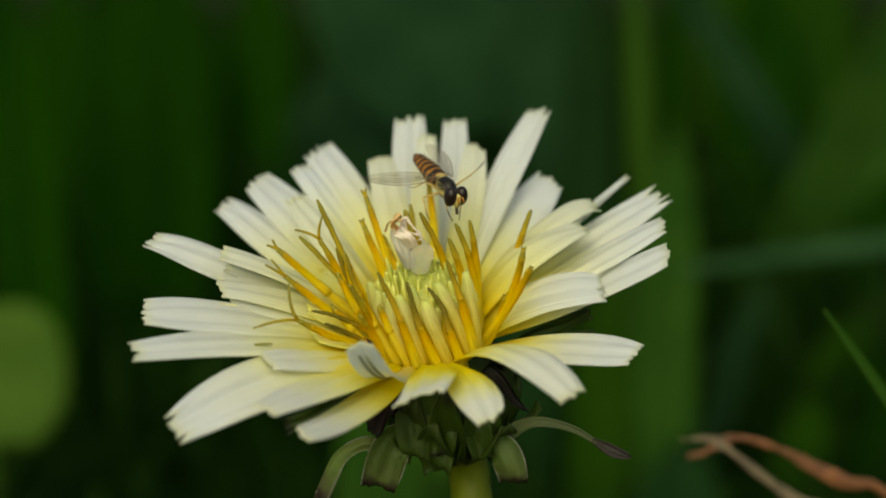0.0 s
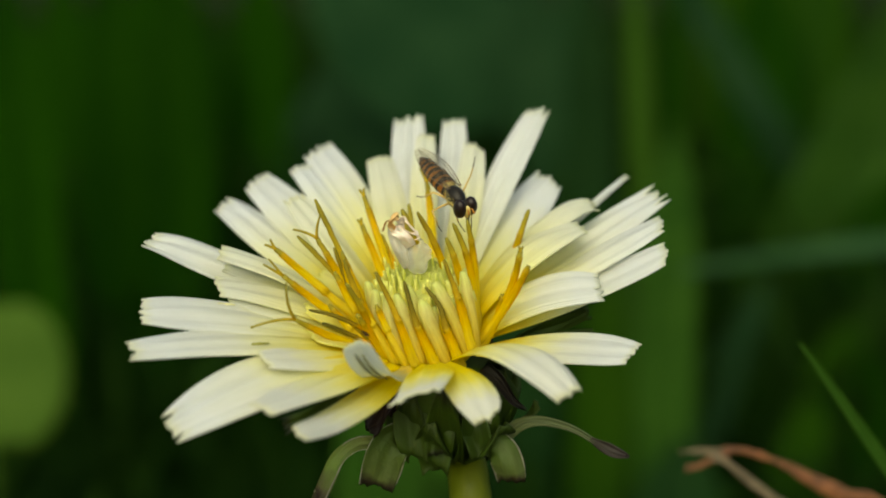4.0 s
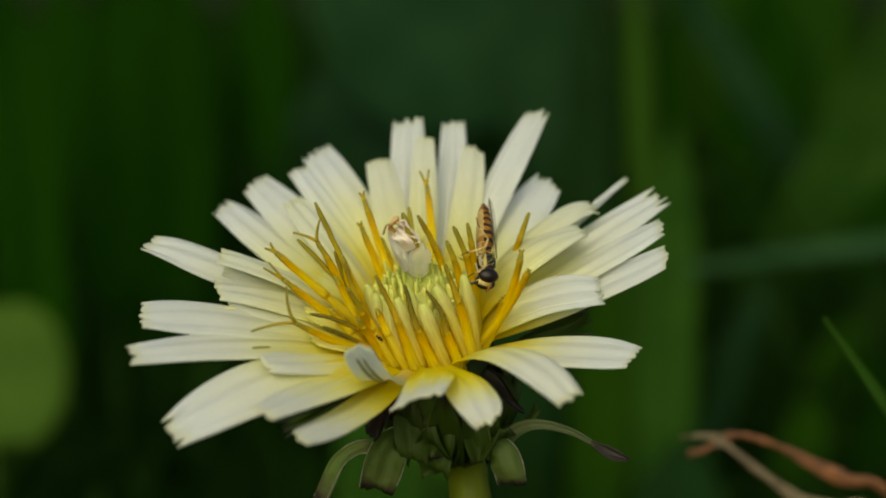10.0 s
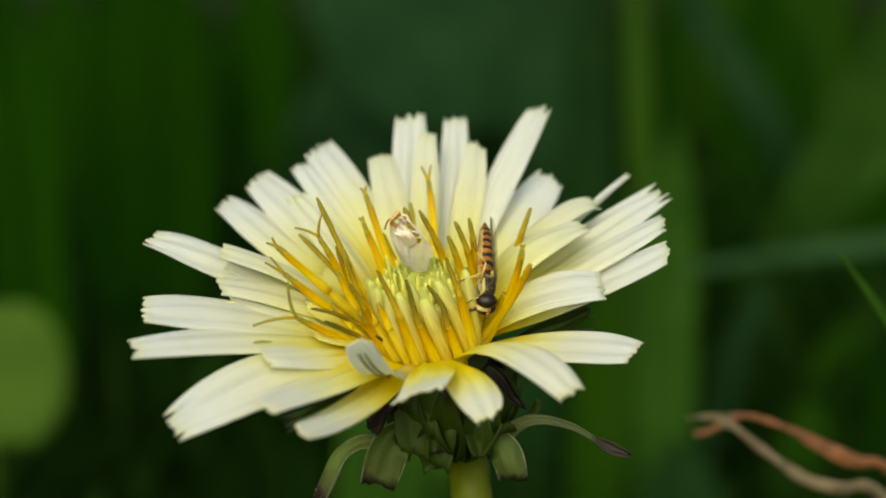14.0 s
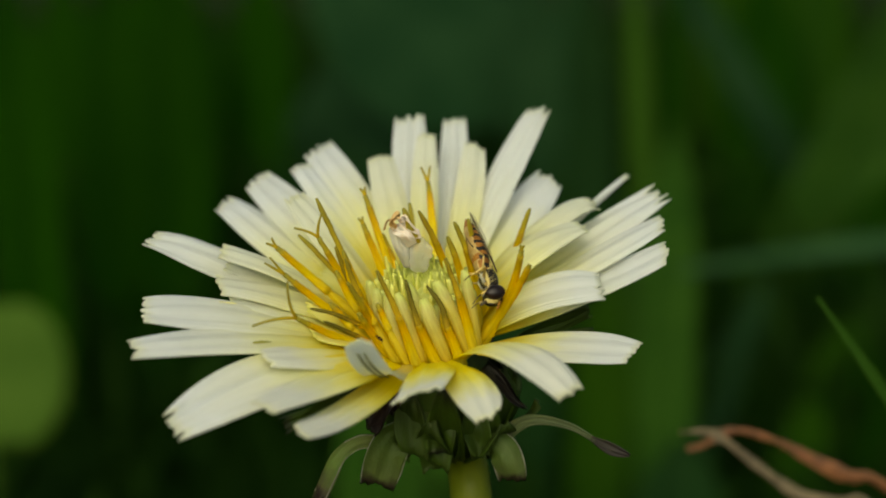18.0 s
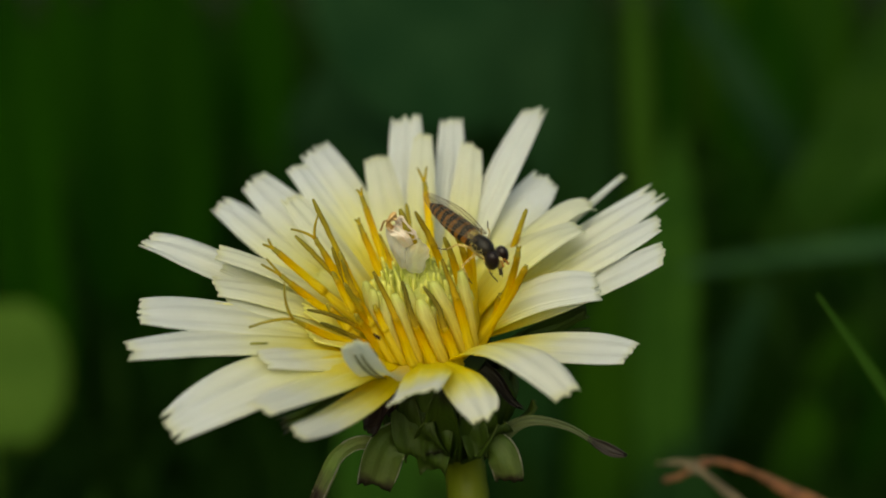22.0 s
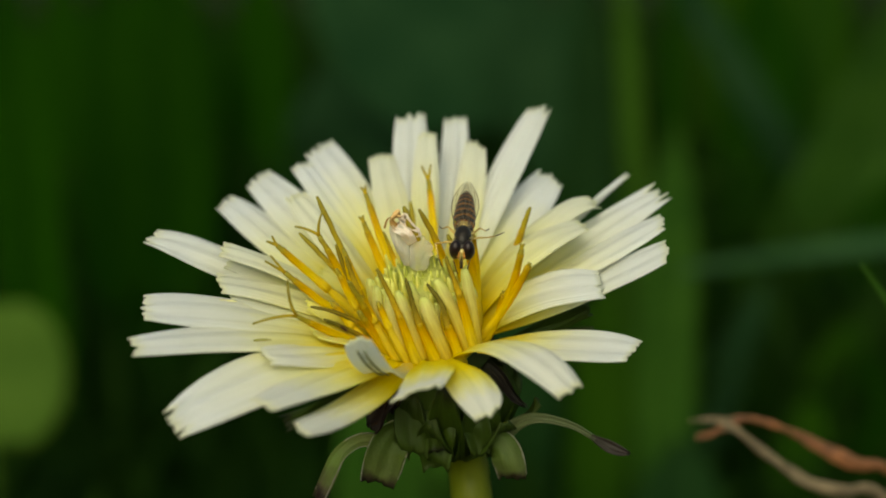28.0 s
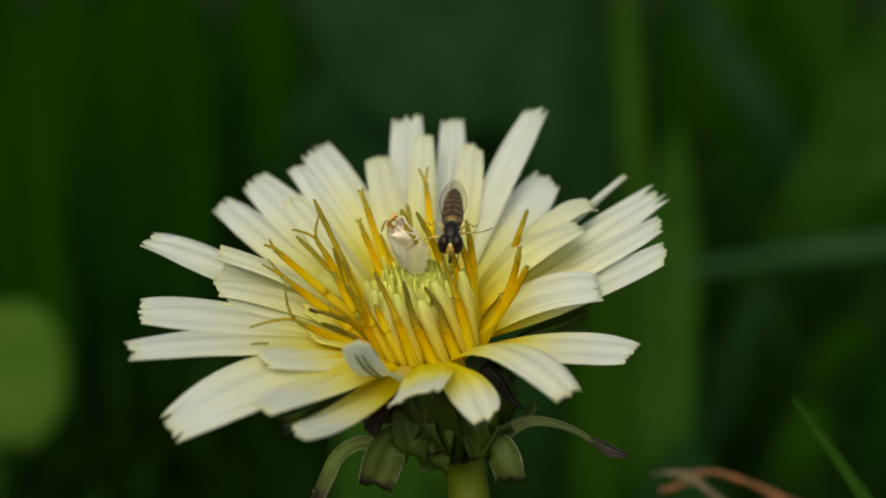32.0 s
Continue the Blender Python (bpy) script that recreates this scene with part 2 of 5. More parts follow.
FLY_BLACK = plain_material("black_bronze_cuticle", (0.005, 0.004, 0.003), (0.018, 0.013, 0.008), 1500, 0.42, bump=0.2, spec=0.25)
FLY_ORANGE = plain_material("orange_band", (0.20, 0.070, 0.009), (0.40, 0.175, 0.026), 1200, 0.45, spec=0.25)
FLY_CREAM = plain_material("cream_belly", (0.36, 0.22, 0.06), (0.54, 0.38, 0.15), 900, 0.5, share=0.15, spec=0.3)
FLY_WHITE = plain_material("silvery_dust", (0.30, 0.28, 0.20), (0.46, 0.43, 0.33), 1500, 0.6, spec=0.3)
FLY_YELLOW = plain_material("yellow_cuticle", (0.44, 0.32, 0.08), (0.64, 0.54, 0.22), 1200, 0.4, spec=0.4)
FLY_EYE = plain_material("dark_eye", (0.006, 0.003, 0.003), (0.014, 0.006, 0.005), 2500, 0.35, bump=0.1, spec=0.3)
FLY_LEG = plain_material("amber_leg", (0.40, 0.26, 0.06), (0.62, 0.46, 0.16), 1200, 0.45)
FLY_FOOT = plain_material("dark_foot", (0.03, 0.02, 0.01), (0.09, 0.06, 0.02), 1200, 0.5)
BEETLE = plain_material("dark_brown_beetle", (0.020, 0.008, 0.004), (0.050, 0.020, 0.008), 2500, 0.6, spec=0.12)
CRUMB = plain_material("shed_style", (0.30, 0.29, 0.03), (0.50, 0.46, 0.09), 2000, 0.7, share=0.2)
POLLEN = plain_material("yellow_pollen", (0.82, 0.77, 0.34), (0.90, 0.87, 0.50), 2500, 0.8, share=0.3)
VEIN = plain_material("wing_vein", (0.05, 0.035, 0.02), (0.12, 0.08, 0.04), 1200, 0.5)


def wing_material():
    m, nt, p = nodes_of("clear_wing")
    tc = nt.nodes.new("ShaderNodeTexCoord")
    n = noise_node(nt, tc.outputs["Object"], 900, 3)
    r = ramp_node(nt, [(0.3, (0.34, 0.32, 0.28)), (0.7, (0.46, 0.44, 0.40))])
    nt.links.new(n.outputs[0], r.inputs[0])
    nt.links.new(r.outputs[0], p.inputs["Base Color"])
    p.inputs["Roughness"].default_value = 0.22
    p.inputs["Specular IOR Level"].default_value = 0.5
    bumped(nt, p, n.outputs[0], 0.3, 0.0001)
    tr = nt.nodes.new("ShaderNodeBsdfTransparent")
    tr.inputs[0].default_value = (0.91, 0.90, 0.88, 1)
    mx = nt.nodes.new("ShaderNodeMixShader")
    mx.inputs[0].default_value = 0.03
    nt.links.new(tr.outputs[0], mx.inputs[1])
    nt.links.new(p.outputs[0], mx.inputs[2])
    nt.links.new(mx.outputs[0], nt.nodes["Material Output"].inputs["Surface"])
    return m


WING = wing_material()


# ---- mesh helpers ----
def mesh_of(name, verts, faces, material, uvs=None, smooth=True):
    me = bpy.data.meshes.new(name)
    me.from_pydata([tuple(v) for v in verts], [], faces)
    if uvs is not None:
        lay = me.uv_layers.new(name="along")
        for lp in me.loops:
            lay.data[lp.index].uv = uvs[lp.vertex_index]
    if smooth:
        me.shade_smooth()
    me.materials.append(material)
    return me


def part(name, mesh, parent, label="", at=None):
    ob = new(name, mesh)
    ob.parent = parent
    if at is not None:
        ob.matrix_basis = at
    if label:
        ob["label"] = label
    return ob


def bend(az, length, e0, k, b, r0, z0=0.0, x0=0.0, n=20):
    """A curve out of the flower head: azimuth, length, first elevation, change of elevation and of azimuth; with the sideways direction at each point."""
    p = Vector((r0 * math.cos(radians(az)) + x0, r0 * math.sin(radians(az)), z0))
    pts, sides = [p.copy()], []
    for i in range(n):
        s = (i + 0.5) / n
        a, e = radians(az + b * s), radians(e0 + k * s)
        p = p + Vector((math.cos(e) * math.cos(a), math.cos(e) * math.sin(a), math.sin(e))) * (length / n)
        pts.append(p)
        sides.append(Vector((-math.sin(a), math.cos(a), 0)))
    sides.append(sides[-1])
    return pts, sides


def ribbon(name, pts, sides, width, gutter, thick, material, teeth=0, twist=0.0, ruffle=0.0, across=8, seed=0, cup=0.0, skew=0.0, pleat=0.0, depth=0.45, roll=0.0):
    """A petal or leaf: a strip along pts, width(s) wide, hollowed by gutter, with real thickness; its end may be toothed, cut askew and rolled."""
    rng = random.Random(seed)
    n = len(pts) - 1
    fray = [rng.uniform(0.0, 0.16) for _ in range(across + 1)]
    ph, ph2 = rng.uniform(0, 6.28), rng.uniform(0, 6.28)
    dent = [depth * rng.choice((0.5, 0.8, 1.0, 1.7)) * rng.uniform(0.7, 1.2) for _ in range(max(1, teeth))]
    peak = [0.0] + [rng.uniform(-0.05, 0.25) * depth * 2 for _ in range(max(1, teeth) - 1)] + [0.0]
    top, bot, uvs = [], [], []
    for i, (p, sd) in enumerate(zip(pts, sides)):
        s = i / n
        q = pts[min(i + 1, n)] - pts[max(i - 1, 0)]
        q.normalize()
        sd = Matrix.Rotation(radians(twist * s), 3, q) @ sd
        up = q.cross(sd) * -1
        w = width(s) / 2
        for j in range(across + 1):
            v = 2 * j / across - 1
            back = max(0.0, skew * v) * max(0.0, (s - 0.72) / 0.28) ** 1.3
            if teeth:
                u = min(0.9999, max(0.0, v * 0.5 + 0.5 + 0.05 * math.sin(4.1 * v + ph) * (1 - v * v)))
                k, f = int(u * teeth), (u * teeth) % 1.0
                notch = (1 - abs(2 * f - 1)) ** 1.4 * dent[k] + peak[k] * (1 - f) + peak[k + 1] * f
                back += (notch + fray[j]) * max(0.0, (s - 0.82) / 0.18) ** 1.5
            lift = gutter * (v * v - 0.4) * (0.4 + 0.6 * math.sin(math.pi * min(1, s * 1.05)))
            lift += ruffle * math.sin(9 * s + ph + 2.2 * v) * s
            lift += pleat * math.cos(v * 7.5 + ph2 + 0.9 * math.sin(3 * s + ph)) * min(1, 2.5 * s) + 0.08 * pleat * math.cos(v * 17 + ph) * min(1, 3 * s)
            lift += cup * v * v * math.exp(-(s / 0.16) ** 2) + roll * max(0.0, (s - 0.84) / 0.16) ** 2
            c = p + sd * (w * v) + up * lift - q * back
            top.append(c + up * (thick / 2))
            bot.append(c - up * (thick / 2))
            uvs.append((v * 0.5 + 0.5 + seed * 0.37, s))
    m, k = across + 1, len(top)
    faces = []
    for i in range(n):
        for j in range(across):
            a = i * m + j
            faces.append((a, a + 1, a + m + 1, a + m))
            faces.append((k + a, k + a + m, k + a + m + 1, k + a + 1))
    for i in range(n):
        for a, c in ((i * m, 1), (i * m + across, 0)):
            f = (a, a + m, k + a + m, k + a)
            faces.append(f if c else f[::-1])
    for j in range(across):
        a = n * m + j
        faces.append((a, a + 1, k + a + 1, k + a))
        faces.append((j + 1, j, k + j, k + j + 1))
    return mesh_of(name, [v * MM for v in top + bot], faces, material, uvs + uvs)


def facing(pts, face):
    """Sideways directions along pts for a strip whose face looks towards the given direction."""
    face, n = Vector(face), len(pts) - 1
    return [(pts[min(i + 1, n)] - pts[max(i - 1, 0)]).cross(face).normalized() for i in range(n + 1)]


def tube(name, pts, radius, material, sides=8, flat=1.0, ref=(0.31, 0.2, 0.93), rough=0.0):
    """A round rod along pts with radius(s), uneven by rough."""
    n = len(pts) - 1
    verts, faces = [], []
    ref = Vector(ref)
    for i, p in enumerate(pts):
        q = (pts[min(i + 1, n)] - pts[max(i - 1, 0)]).normalized()
        u = q.cross(ref).normalized()
        w = q.cross(u)
        r = radius(i / n)
        for j in range(sides):
            a = 2 * math.pi * j / sides
            d = u * (r * math.cos(a)) + w * (r * flat * math.sin(a))
            verts.append((p + d * (1 + rough * noise.noise((p + d) * 3.7))) * MM)
    for i in range(n):
        for j in range(sides):
            a, b = i * sides + j, i * sides + (j + 1) % sides
            faces.append((a, b, b + sides, a + sides))
    faces.append(tuple(range(sides))[::-1])
    faces.append(tuple(range(n * sides, n * sides + sides)))
    uvs = [(j / sides, i / n) for i in range(n + 1) for j in range(sides)]
    return mesh_of(name, verts, faces, material, uvs)


def blob(name, radii, material, centre=(0, 0, 0), rings=12, segs=16, lumps=0.0, freq=1.0, seed=0, shape=None):
    """A rounded body with its own radii, uneven by lumps, and bent by shape(v)."""
    verts, faces = [], []
    for i in range(rings + 1):
        th = math.pi * i / rings
        for j in range(segs):
            ph = 2 * math.pi * j / segs
            d = Vector((math.cos(th), math.sin(th) * math.cos(ph), math.sin(th) * math.sin(ph)))
            g = 1 + lumps * noise.noise(d * freq + Vector((seed * 3.1, seed, 0)))
            v = Vector((d.x * radii[0] * g, d.y * radii[1] * g, d.z * radii[2] * g))
            if shape:
                v = shape(v)
            verts.append((v + Vector(centre)) * MM)
    for i in range(rings):
        for j in range(segs):
            a, b = i * segs + j, i * segs + (j + 1) % segs
            faces.append((a, a + segs, b + segs, b))
    return mesh_of(name, verts, faces, material)


def spline(points, n=18):
    """A smooth curve through a few points."""
    P = [Vector(p) for p in points]
    P = [P[0] * 2 - P[1]] + P + [P[-1] * 2 - P[-2]]
    out = []
    segs = len(P) - 3
    for i in range(n + 1):
        x = min(i / n * segs, segs - 1e-6)
        k, t = int(x), x - int(x)
        a, b, c, d = P[k:k + 4]
        out.append(0.5 * (2 * b + (c - a) * t + (2 * a - 5 * b + 4 * c - d) * t * t + (3 * b - a - 3 * c + d) * t ** 3))
    return out


# ---- ground ----
def build_ground():
    n = 48
    verts, faces = [], []
    for i in range(n + 1):
        for j in range(n + 1):
            u, v = 2 * i / n - 1, 2 * j / n - 1
            x, y = 60 * u * abs(u) ** 3, 60 * v * abs(v) ** 3
            verts.append((x, y, 0.004 * noise.noise(Vector((x * 9, y * 9, 0))) - 0.002))
    for i in range(n):
        for j in range(n):
            a = i * (n + 1) + j
            faces.append((a, a + n + 1, a + n + 2, a + 1))
    tagged(new("ground", mesh_of("ground", verts, faces, SOIL)), "mossy soil under meadow grass, darkened for the blades' shade", "ground", kind="structure")


build_ground()

# ---- the white dandelion ----
FOOT = Vector((0.0035, 0.0, 0.0))
dandelion = new("dandelion")
dandelion.matrix_basis = Matrix.Translation(FOOT)
tagged(dandelion, "white dandelion in full bloom with a yellow centre", "flower")
HEAD = Matrix.Translation(Vector((0, 0, 0.16)) - FOOT) @ pose(0, 0, 0, 17.0, 0, 0)
seeds = iter(range(1, 2000))


def petal(az, length, e0, k, b, width, end, peak, skew, twist, r0, mat=WHITE, gutter=0.26, ruffle=0.08, teeth=4, label="", cup=0.0, base=0.34, depth=0.42, roll=0.0, pleat=0.05):
    """A ray petal: widest at peak, end times as wide at its toothed tip, which is cut askew by skew."""
    pts, sides = bend(az, length, e0, k, b, r0)
    sd = next(seeds)

    def w(s):
        if s < peak:
            return width * (base + (1 - base) * math.sin(s / peak * math.pi / 2))
        return width * (1 - (1 - end) * ((s - peak) / (1 - peak)) ** 2)
    return part("petal", ribbon("petal", pts, sides, w, gutter, 0.12, mat, teeth, twist, ruffle, 40, sd, cup, skew, pleat, depth, roll), dandelion, label, HEAD)


# outer whorl
petal(168.0, 18.6, 24.1, -9.5, -2.9, 3.76, 0.59, 0.63, -0.2, -3, 4, roll=0.3)
petal(198.5, 17.9, 29.9, -20.7, -1.4, 4.15, 0.66, 0.63, -0.3, -9, 4, depth=0.2)
petal(210.8, 19.5, 28.7, -24.5, -4.6, 3.49, 0.53, 0.57, -0.28, -8, 4.2, depth=0.4)
petal(226.5, 19.9, 28.5, -40.8, -3.7, 5.15, 0.44, 0.57, -0.55, -14, 4.2, pleat=0.14, depth=0.7)
petal(239.8, 17.1, 22.5, -10.4, -1.4, 3.32, 0.6, 0.64, -0.36, -1, 4.2, YELLOWISH, depth=0.3)
petal(247.6, 16.6, 5.0, 17.3, -2.8, 2.6, 0.6, 0.50, -1.0, -7, 4.2, YELLOWISH, cup=-0.3, base=0.75, depth=0.25)
petal(274.8, 13.0, 34.9, -27.8, -18.8, 3.38, 1.02, 0.61, 0.34, 24, 4, DEEP_YELLOW, cup=-0.35, base=0.3, roll=-0.2, depth=0.5)
petal(284.1, 13.4, 33.1, -38.0, 1.5, 3.15, 0.6, 0.70, 1.1, 4, 4, DEEP_YELLOW, cup=-0.35, base=0.3, depth=0.35)
petal(301.7, 15.8, 50.8, -64.6, -1.3, 3.24, 0.66, 0.61, 0.51, 1, 4.2, YELLOWISH, cup=-0.3, depth=0.35)
petal(337.0, 12.1, 20.5, -18.5, 1.4, 4.27, 0.57, 0.55, -0.44, 4, 4.2, gutter=0.2, depth=0.3)
petal(6.7, 15.3, 23.3, 1.4, 1.0, 3.37, 0.75, 0.61, -0.7, 2, 4, depth=0.25)
petal(16.4, 16.3, 29.3, -6.8, 0.7, 3.1, 0.80, 0.6, -0.6, -5, 4, depth=0.4)
petal(30.2, 18.9, 27.5, -11.2, 0.7, 3.71, 0.72, 0.61, -0.5, -3, 4, depth=1.0, pleat=0.09)
petal(39.7, 18.2, 27.3, -7.8, 0.9, 0.66, 0.56, 0.59, 0.1, 72, 4, gutter=0.08, pleat=0.0, teeth=2, depth=0.2)
petal(58.3, 16.2, 30.2, -17.7, -0.6, 3.68, 0.67, 0.64, -0.7, 13, 4, IVORY, depth=0.35)
petal(67.5, 20.6, 37.9, -14.7, -5.2, 2.67, 0.73, 0.63, 0.3, -3, 4, SNOW, pleat=0.09, depth=0.6)
petal(80.3, 19.5, 31.5, -8.6, 9.7, 2.45, 0.74, 0.6, 0.26, -1, 4, SNOW, pleat=0.09)
petal(97.1, 19.5, 33.7, -10.8, -6.6, 3.03, 0.79, 0.62, 0.3, -2, 4, SNOW, pleat=0.10, depth=0.5)
petal(111.7, 20.0, 27.9, -17.0, 7.3, 3.4, 0.80, 0.6, 0.8, -8, 4, IVORY, depth=0.5)
petal(120.2, 17.7, 26.9, -12.9, 1.3, 2.73, 0.79, 0.59, 0.21, 2, 4, IVORY, depth=0.25)
petal(129.3, 19.3, 21.0, -10.5, 0.7, 3.98, 0.66, 0.61, 0.7, -8, 4, IVORY, depth=0.55)
petal(141.0, 18.5, 14.7, 0.9, -3.4, 3.84, 0.55, 0.59, 0.5, 0, 4, IVORY, roll=0.3)
# short petals half hidden between the whorls
petal(171.5, 12.4, 35.0, -20.0, -1.0, 3.2, 0.7, 0.6, 0.0, -2, 3.8, CREAM, depth=0.2)
petal(188.5, 11.6, 36.0, -27.0, 0.0, 3.2, 0.6, 0.6, 0.0, -4, 3.8, CREAM, depth=0.2)
# inner whorl
petal(173.7, 13.9, 44.2, -31.7, 1.2, 2.55, 0.83, 0.6, 0.13, 3, 3.2, CREAM, depth=0.2)
petal(183.1, 13.2, 40.0, -33.8, 1.5, 3.44, 0.82, 0.6, 0.5, -1, 3.4, CREAM, depth=0.25)
petal(224.2, 12.4, 21.9, -1.4, -3.5, 3.23, 0.73, 0.6, -0.7, -7, 3.6, YELLOWISH, depth=0.15)
petal(0.2, 10.9, 55.9, -63.1, 2.3, 4.46, 0.74, 0.51, 0.0, 6, 3.4, WHITE, depth=0.3)
petal(36.8, 15.4, 56.1, -55.0, -0.1, 2.52, 0.77, 0.6, -0.4, -5, 3.2, CREAM, gutter=0.7, roll=0.5)
petal(23.1, 12.8, 70.3, -74.8, 4.7, 3.55, 0.64, 0.59, -0.5, -6, 3.2, CREAM, depth=0.25)
petal(71.5, 16.6, 36.0, -5.1, 13.3, 2.4, 0.66, 0.6, -0.8, 3, 3, CREAM, pleat=0.06, roll=0.35)
petal(92.7, 16.7, 44.6, -20.4, -5.0, 2.2, 0.62, 0.6, 0.3, -2, 3, CREAM, pleat=0.055, depth=0.3)
petal(105.0, 15.9, 37.4, -18.7, -3.5, 2.74, 0.74, 0.6, 0.15, -1, 3, CREAM, pleat=0.05, depth=0.25)
petal(137.9, 13.3, 36.7, -9.5, -3.6, 2.79, 0.67, 0.61, 0.1, 3, 3.2, CREAM, depth=0.25)
petal(156, 6.8, 40, -15, 0, 3.4, 0.8, 0.6, 0.0, 0, 3.2, YOUNG)
petal(207, 7.0, 32, -10, 0, 3.6, 0.8, 0.6, 0.0, 0, 3.2, YOUNG)
petal(190, 7.0, 40, -10, 0, 3.6, 0.8, 0.6, 0.0, 0, 3.2, YOUNG)
curled = petal(253.1, 11.6, 9.5, 55.5, -12.3, 2.48, 0.72, 0.63, -0.3, 19, 4, GREYBACK, gutter=0.45, base=0.6, depth=0.12, label="petal curled up to show its grey-striped underside")
stripe_pts, stripe_sides = bend(253.1, 11.6, 9.5, 55.5, -12.3, 4.0)
stripe_sides = [Matrix.Rotation(radians(19 * i / 20), 3, (stripe_pts[min(i + 1, 20)] - stripe_pts[max(i - 1, 0)]).normalized()) @ sd for i, sd in enumerate(stripe_sides)]
for off in (-0.24, 0.22):
    lane = []
    for i in range(9, 19):
        q = (stripe_pts[i + 1] - stripe_pts[i - 1]).normalized()
        lane.append(stripe_pts[i] + stripe_sides[i] * off + q.cross(stripe_sides[i]) * -0.20)
    part("stripe", ribbon("stripe", lane, stripe_sides[9:19], lambda s: 0.08 + 0.20 * math.sin(s * 2.7), 0.02, 0.06, STRIPE, 0, 0, 0.0, 4, 9), curled, "grey-green stripe")


def floret(az, length, e0, k, b, r0, low=0.34, high=0.78, fork=0.0, style=STYLE, fat=1.22, line=None, thin=1.05, spread=0.0):
    """An open floret: a pale tube, the orange anther sleeve, and the style with its two arms."""
    pts = spline(line, 24) if line else bend(az, length, e0, k, b, r0, n=24)[0]
    i, j = int(24 * low), int(24 * high)
    base = part("floret", tube("floret", pts[:i + 2], lambda s: fat * (0.265 - 0.12 * max(0, s - 0.6) / 0.4), TUBE, 10), dandelion, "", HEAD)
    part("anther", tube("anther", pts[max(0, i - 2):j + 1], lambda s: fat * (0.28 - 0.085 * s), ANTHER, 10, rough=0.16), base)
    if fork:
        m = min(22, j + (2 if spread else 4))
        part("style", tube("style", pts[j - 1:m + 1], lambda s: thin * (0.20 - 0.03 * s), style, 8, rough=0.3), base)
        q = (pts[m] - pts[m - 1]).normalized()
        ax = q.cross(Vector((0.05, -1, 0.25))).normalized()
        for sg in (1, -1):
            tip = [pts[m] + q * (fork * x) + ax * (sg * fork * (spread * x if spread else 0.34 * x + 0.42 * x * x if fork > 1.2 else 0.24 * x + 0.10 * x * x)) for x in (0, 0.25, 0.5, 0.75, 1)]
            part("stigma", tube("stigma", tip, lambda s: 0.125 - 0.05 * s, style, 6), base)
    else:
        part("style", tube("style", pts[j - 1:], lambda s: thin * (0.20 - 0.03 * s - 0.08 * max(0, s - 0.85) / 0.15) + (fat * 0.20 - thin * 0.20) * (1 - s) ** 3, style, 8, rough=0.3), base)
    return base


# open florets, ring by ring
floret(167, 11.5, 66, 1, 0, 3.6, low=0.3, high=0.55)
floret(174, 9.8, 61, 1, 0, 3.6, high=0.80, fork=1.5)
floret(170, 10.1, 55, -10, 1, 3.0, low=0.3, high=0.5)
floret(187, 8.5, 65, 9, 0, 3.6, low=0.1, high=0.42, style=UMBER_STYLE)
floret(190, 12.5, 47, 1, 0, 3.0, low=0.62, high=0.88, fork=0.8, fat=1.2)
floret(192, 11.2, 40, 9, 0, 3.6, low=0.3, high=0.76, fork=1.7, spread=0.16)
floret(214, 9.6, 29, 13, -2, 3.6, high=0.80, fork=2.6)
floret(221, 7.6, 44, -8, 0, 3.6, low=0.3, high=0.5, style=BROWN_STYLE, fat=0.9, thin=0.8)
floret(128, 11.3, 59, 0, 1, 2.2, low=0.4, high=0.84, fork=0.6)
floret(137, 9.2, 59, 0, 1, 2.2, low=0.3, high=0.84, fork=0.5)
floret(122, 7.7, 55, -7, 3, 1.5, low=0.3, high=0.85)
floret(0, 0, 0, 0, 0, 0, low=0.3, high=0.78, fork=1.2, spread=0.3, line=((0.5, 3.5, 3.8), (0.5, 4.8, 4.9), (0.3, 6.8, 6.6), (0.1, 8.3, 8.0), (-0.3, 10.0, 10.1)))
floret(99, 9.2, 57, -3, 5, 2.2, low=0.3, high=0.6)
floret(6, 10.9, 91, 28, 0, 2.2, low=0.3, high=0.76, style=UMBER_STYLE)
floret(358, 8.6, 89, 23, 0, 3.0, low=0.3, high=0.84)
floret(10, 9.6, 85, 30, 0, 3.6, low=0.3, high=0.75)
floret(13, 9.5, 85, 17, 0, 3.6, low=0.3, high=0.85)
floret(337, 10.4, 52, 34, 0, 3.6, low=0.14, high=0.90, fork=0.4)
floret(0, 0, 0, 0, 0, 0, low=0.2, high=0.82, line=((2.8, 3.4, 0.2), (6.0, 4.4, 3.8), (7.6, 5.0, 8.2)))
floret(335, 9.5, 53, 17, 0, 3.6, low=0.14, high=0.92, fork=0.3)
floret(337, 5.6, 56, 29, -1, 4.1, low=0.14, high=0.92, fork=0.3)
floret(227, 5.8, 60, -1, 1, 4.1, low=0.1, high=0.85)
floret(223, 8.1, 71, -11, -1, 4.1, low=0.1, high=0.7)

floret(0, 0, 0, 0, 0, 0, low=0.1, high=0.3, style=BROWN_STYLE, fat=0.9, thin=0.8, line=((-3.9, -2.4, 2.0), (-5.2, -3.0, 3.0), (-6.7, -3.6, 4.1), (-8.2, -4.0, 4.7)))

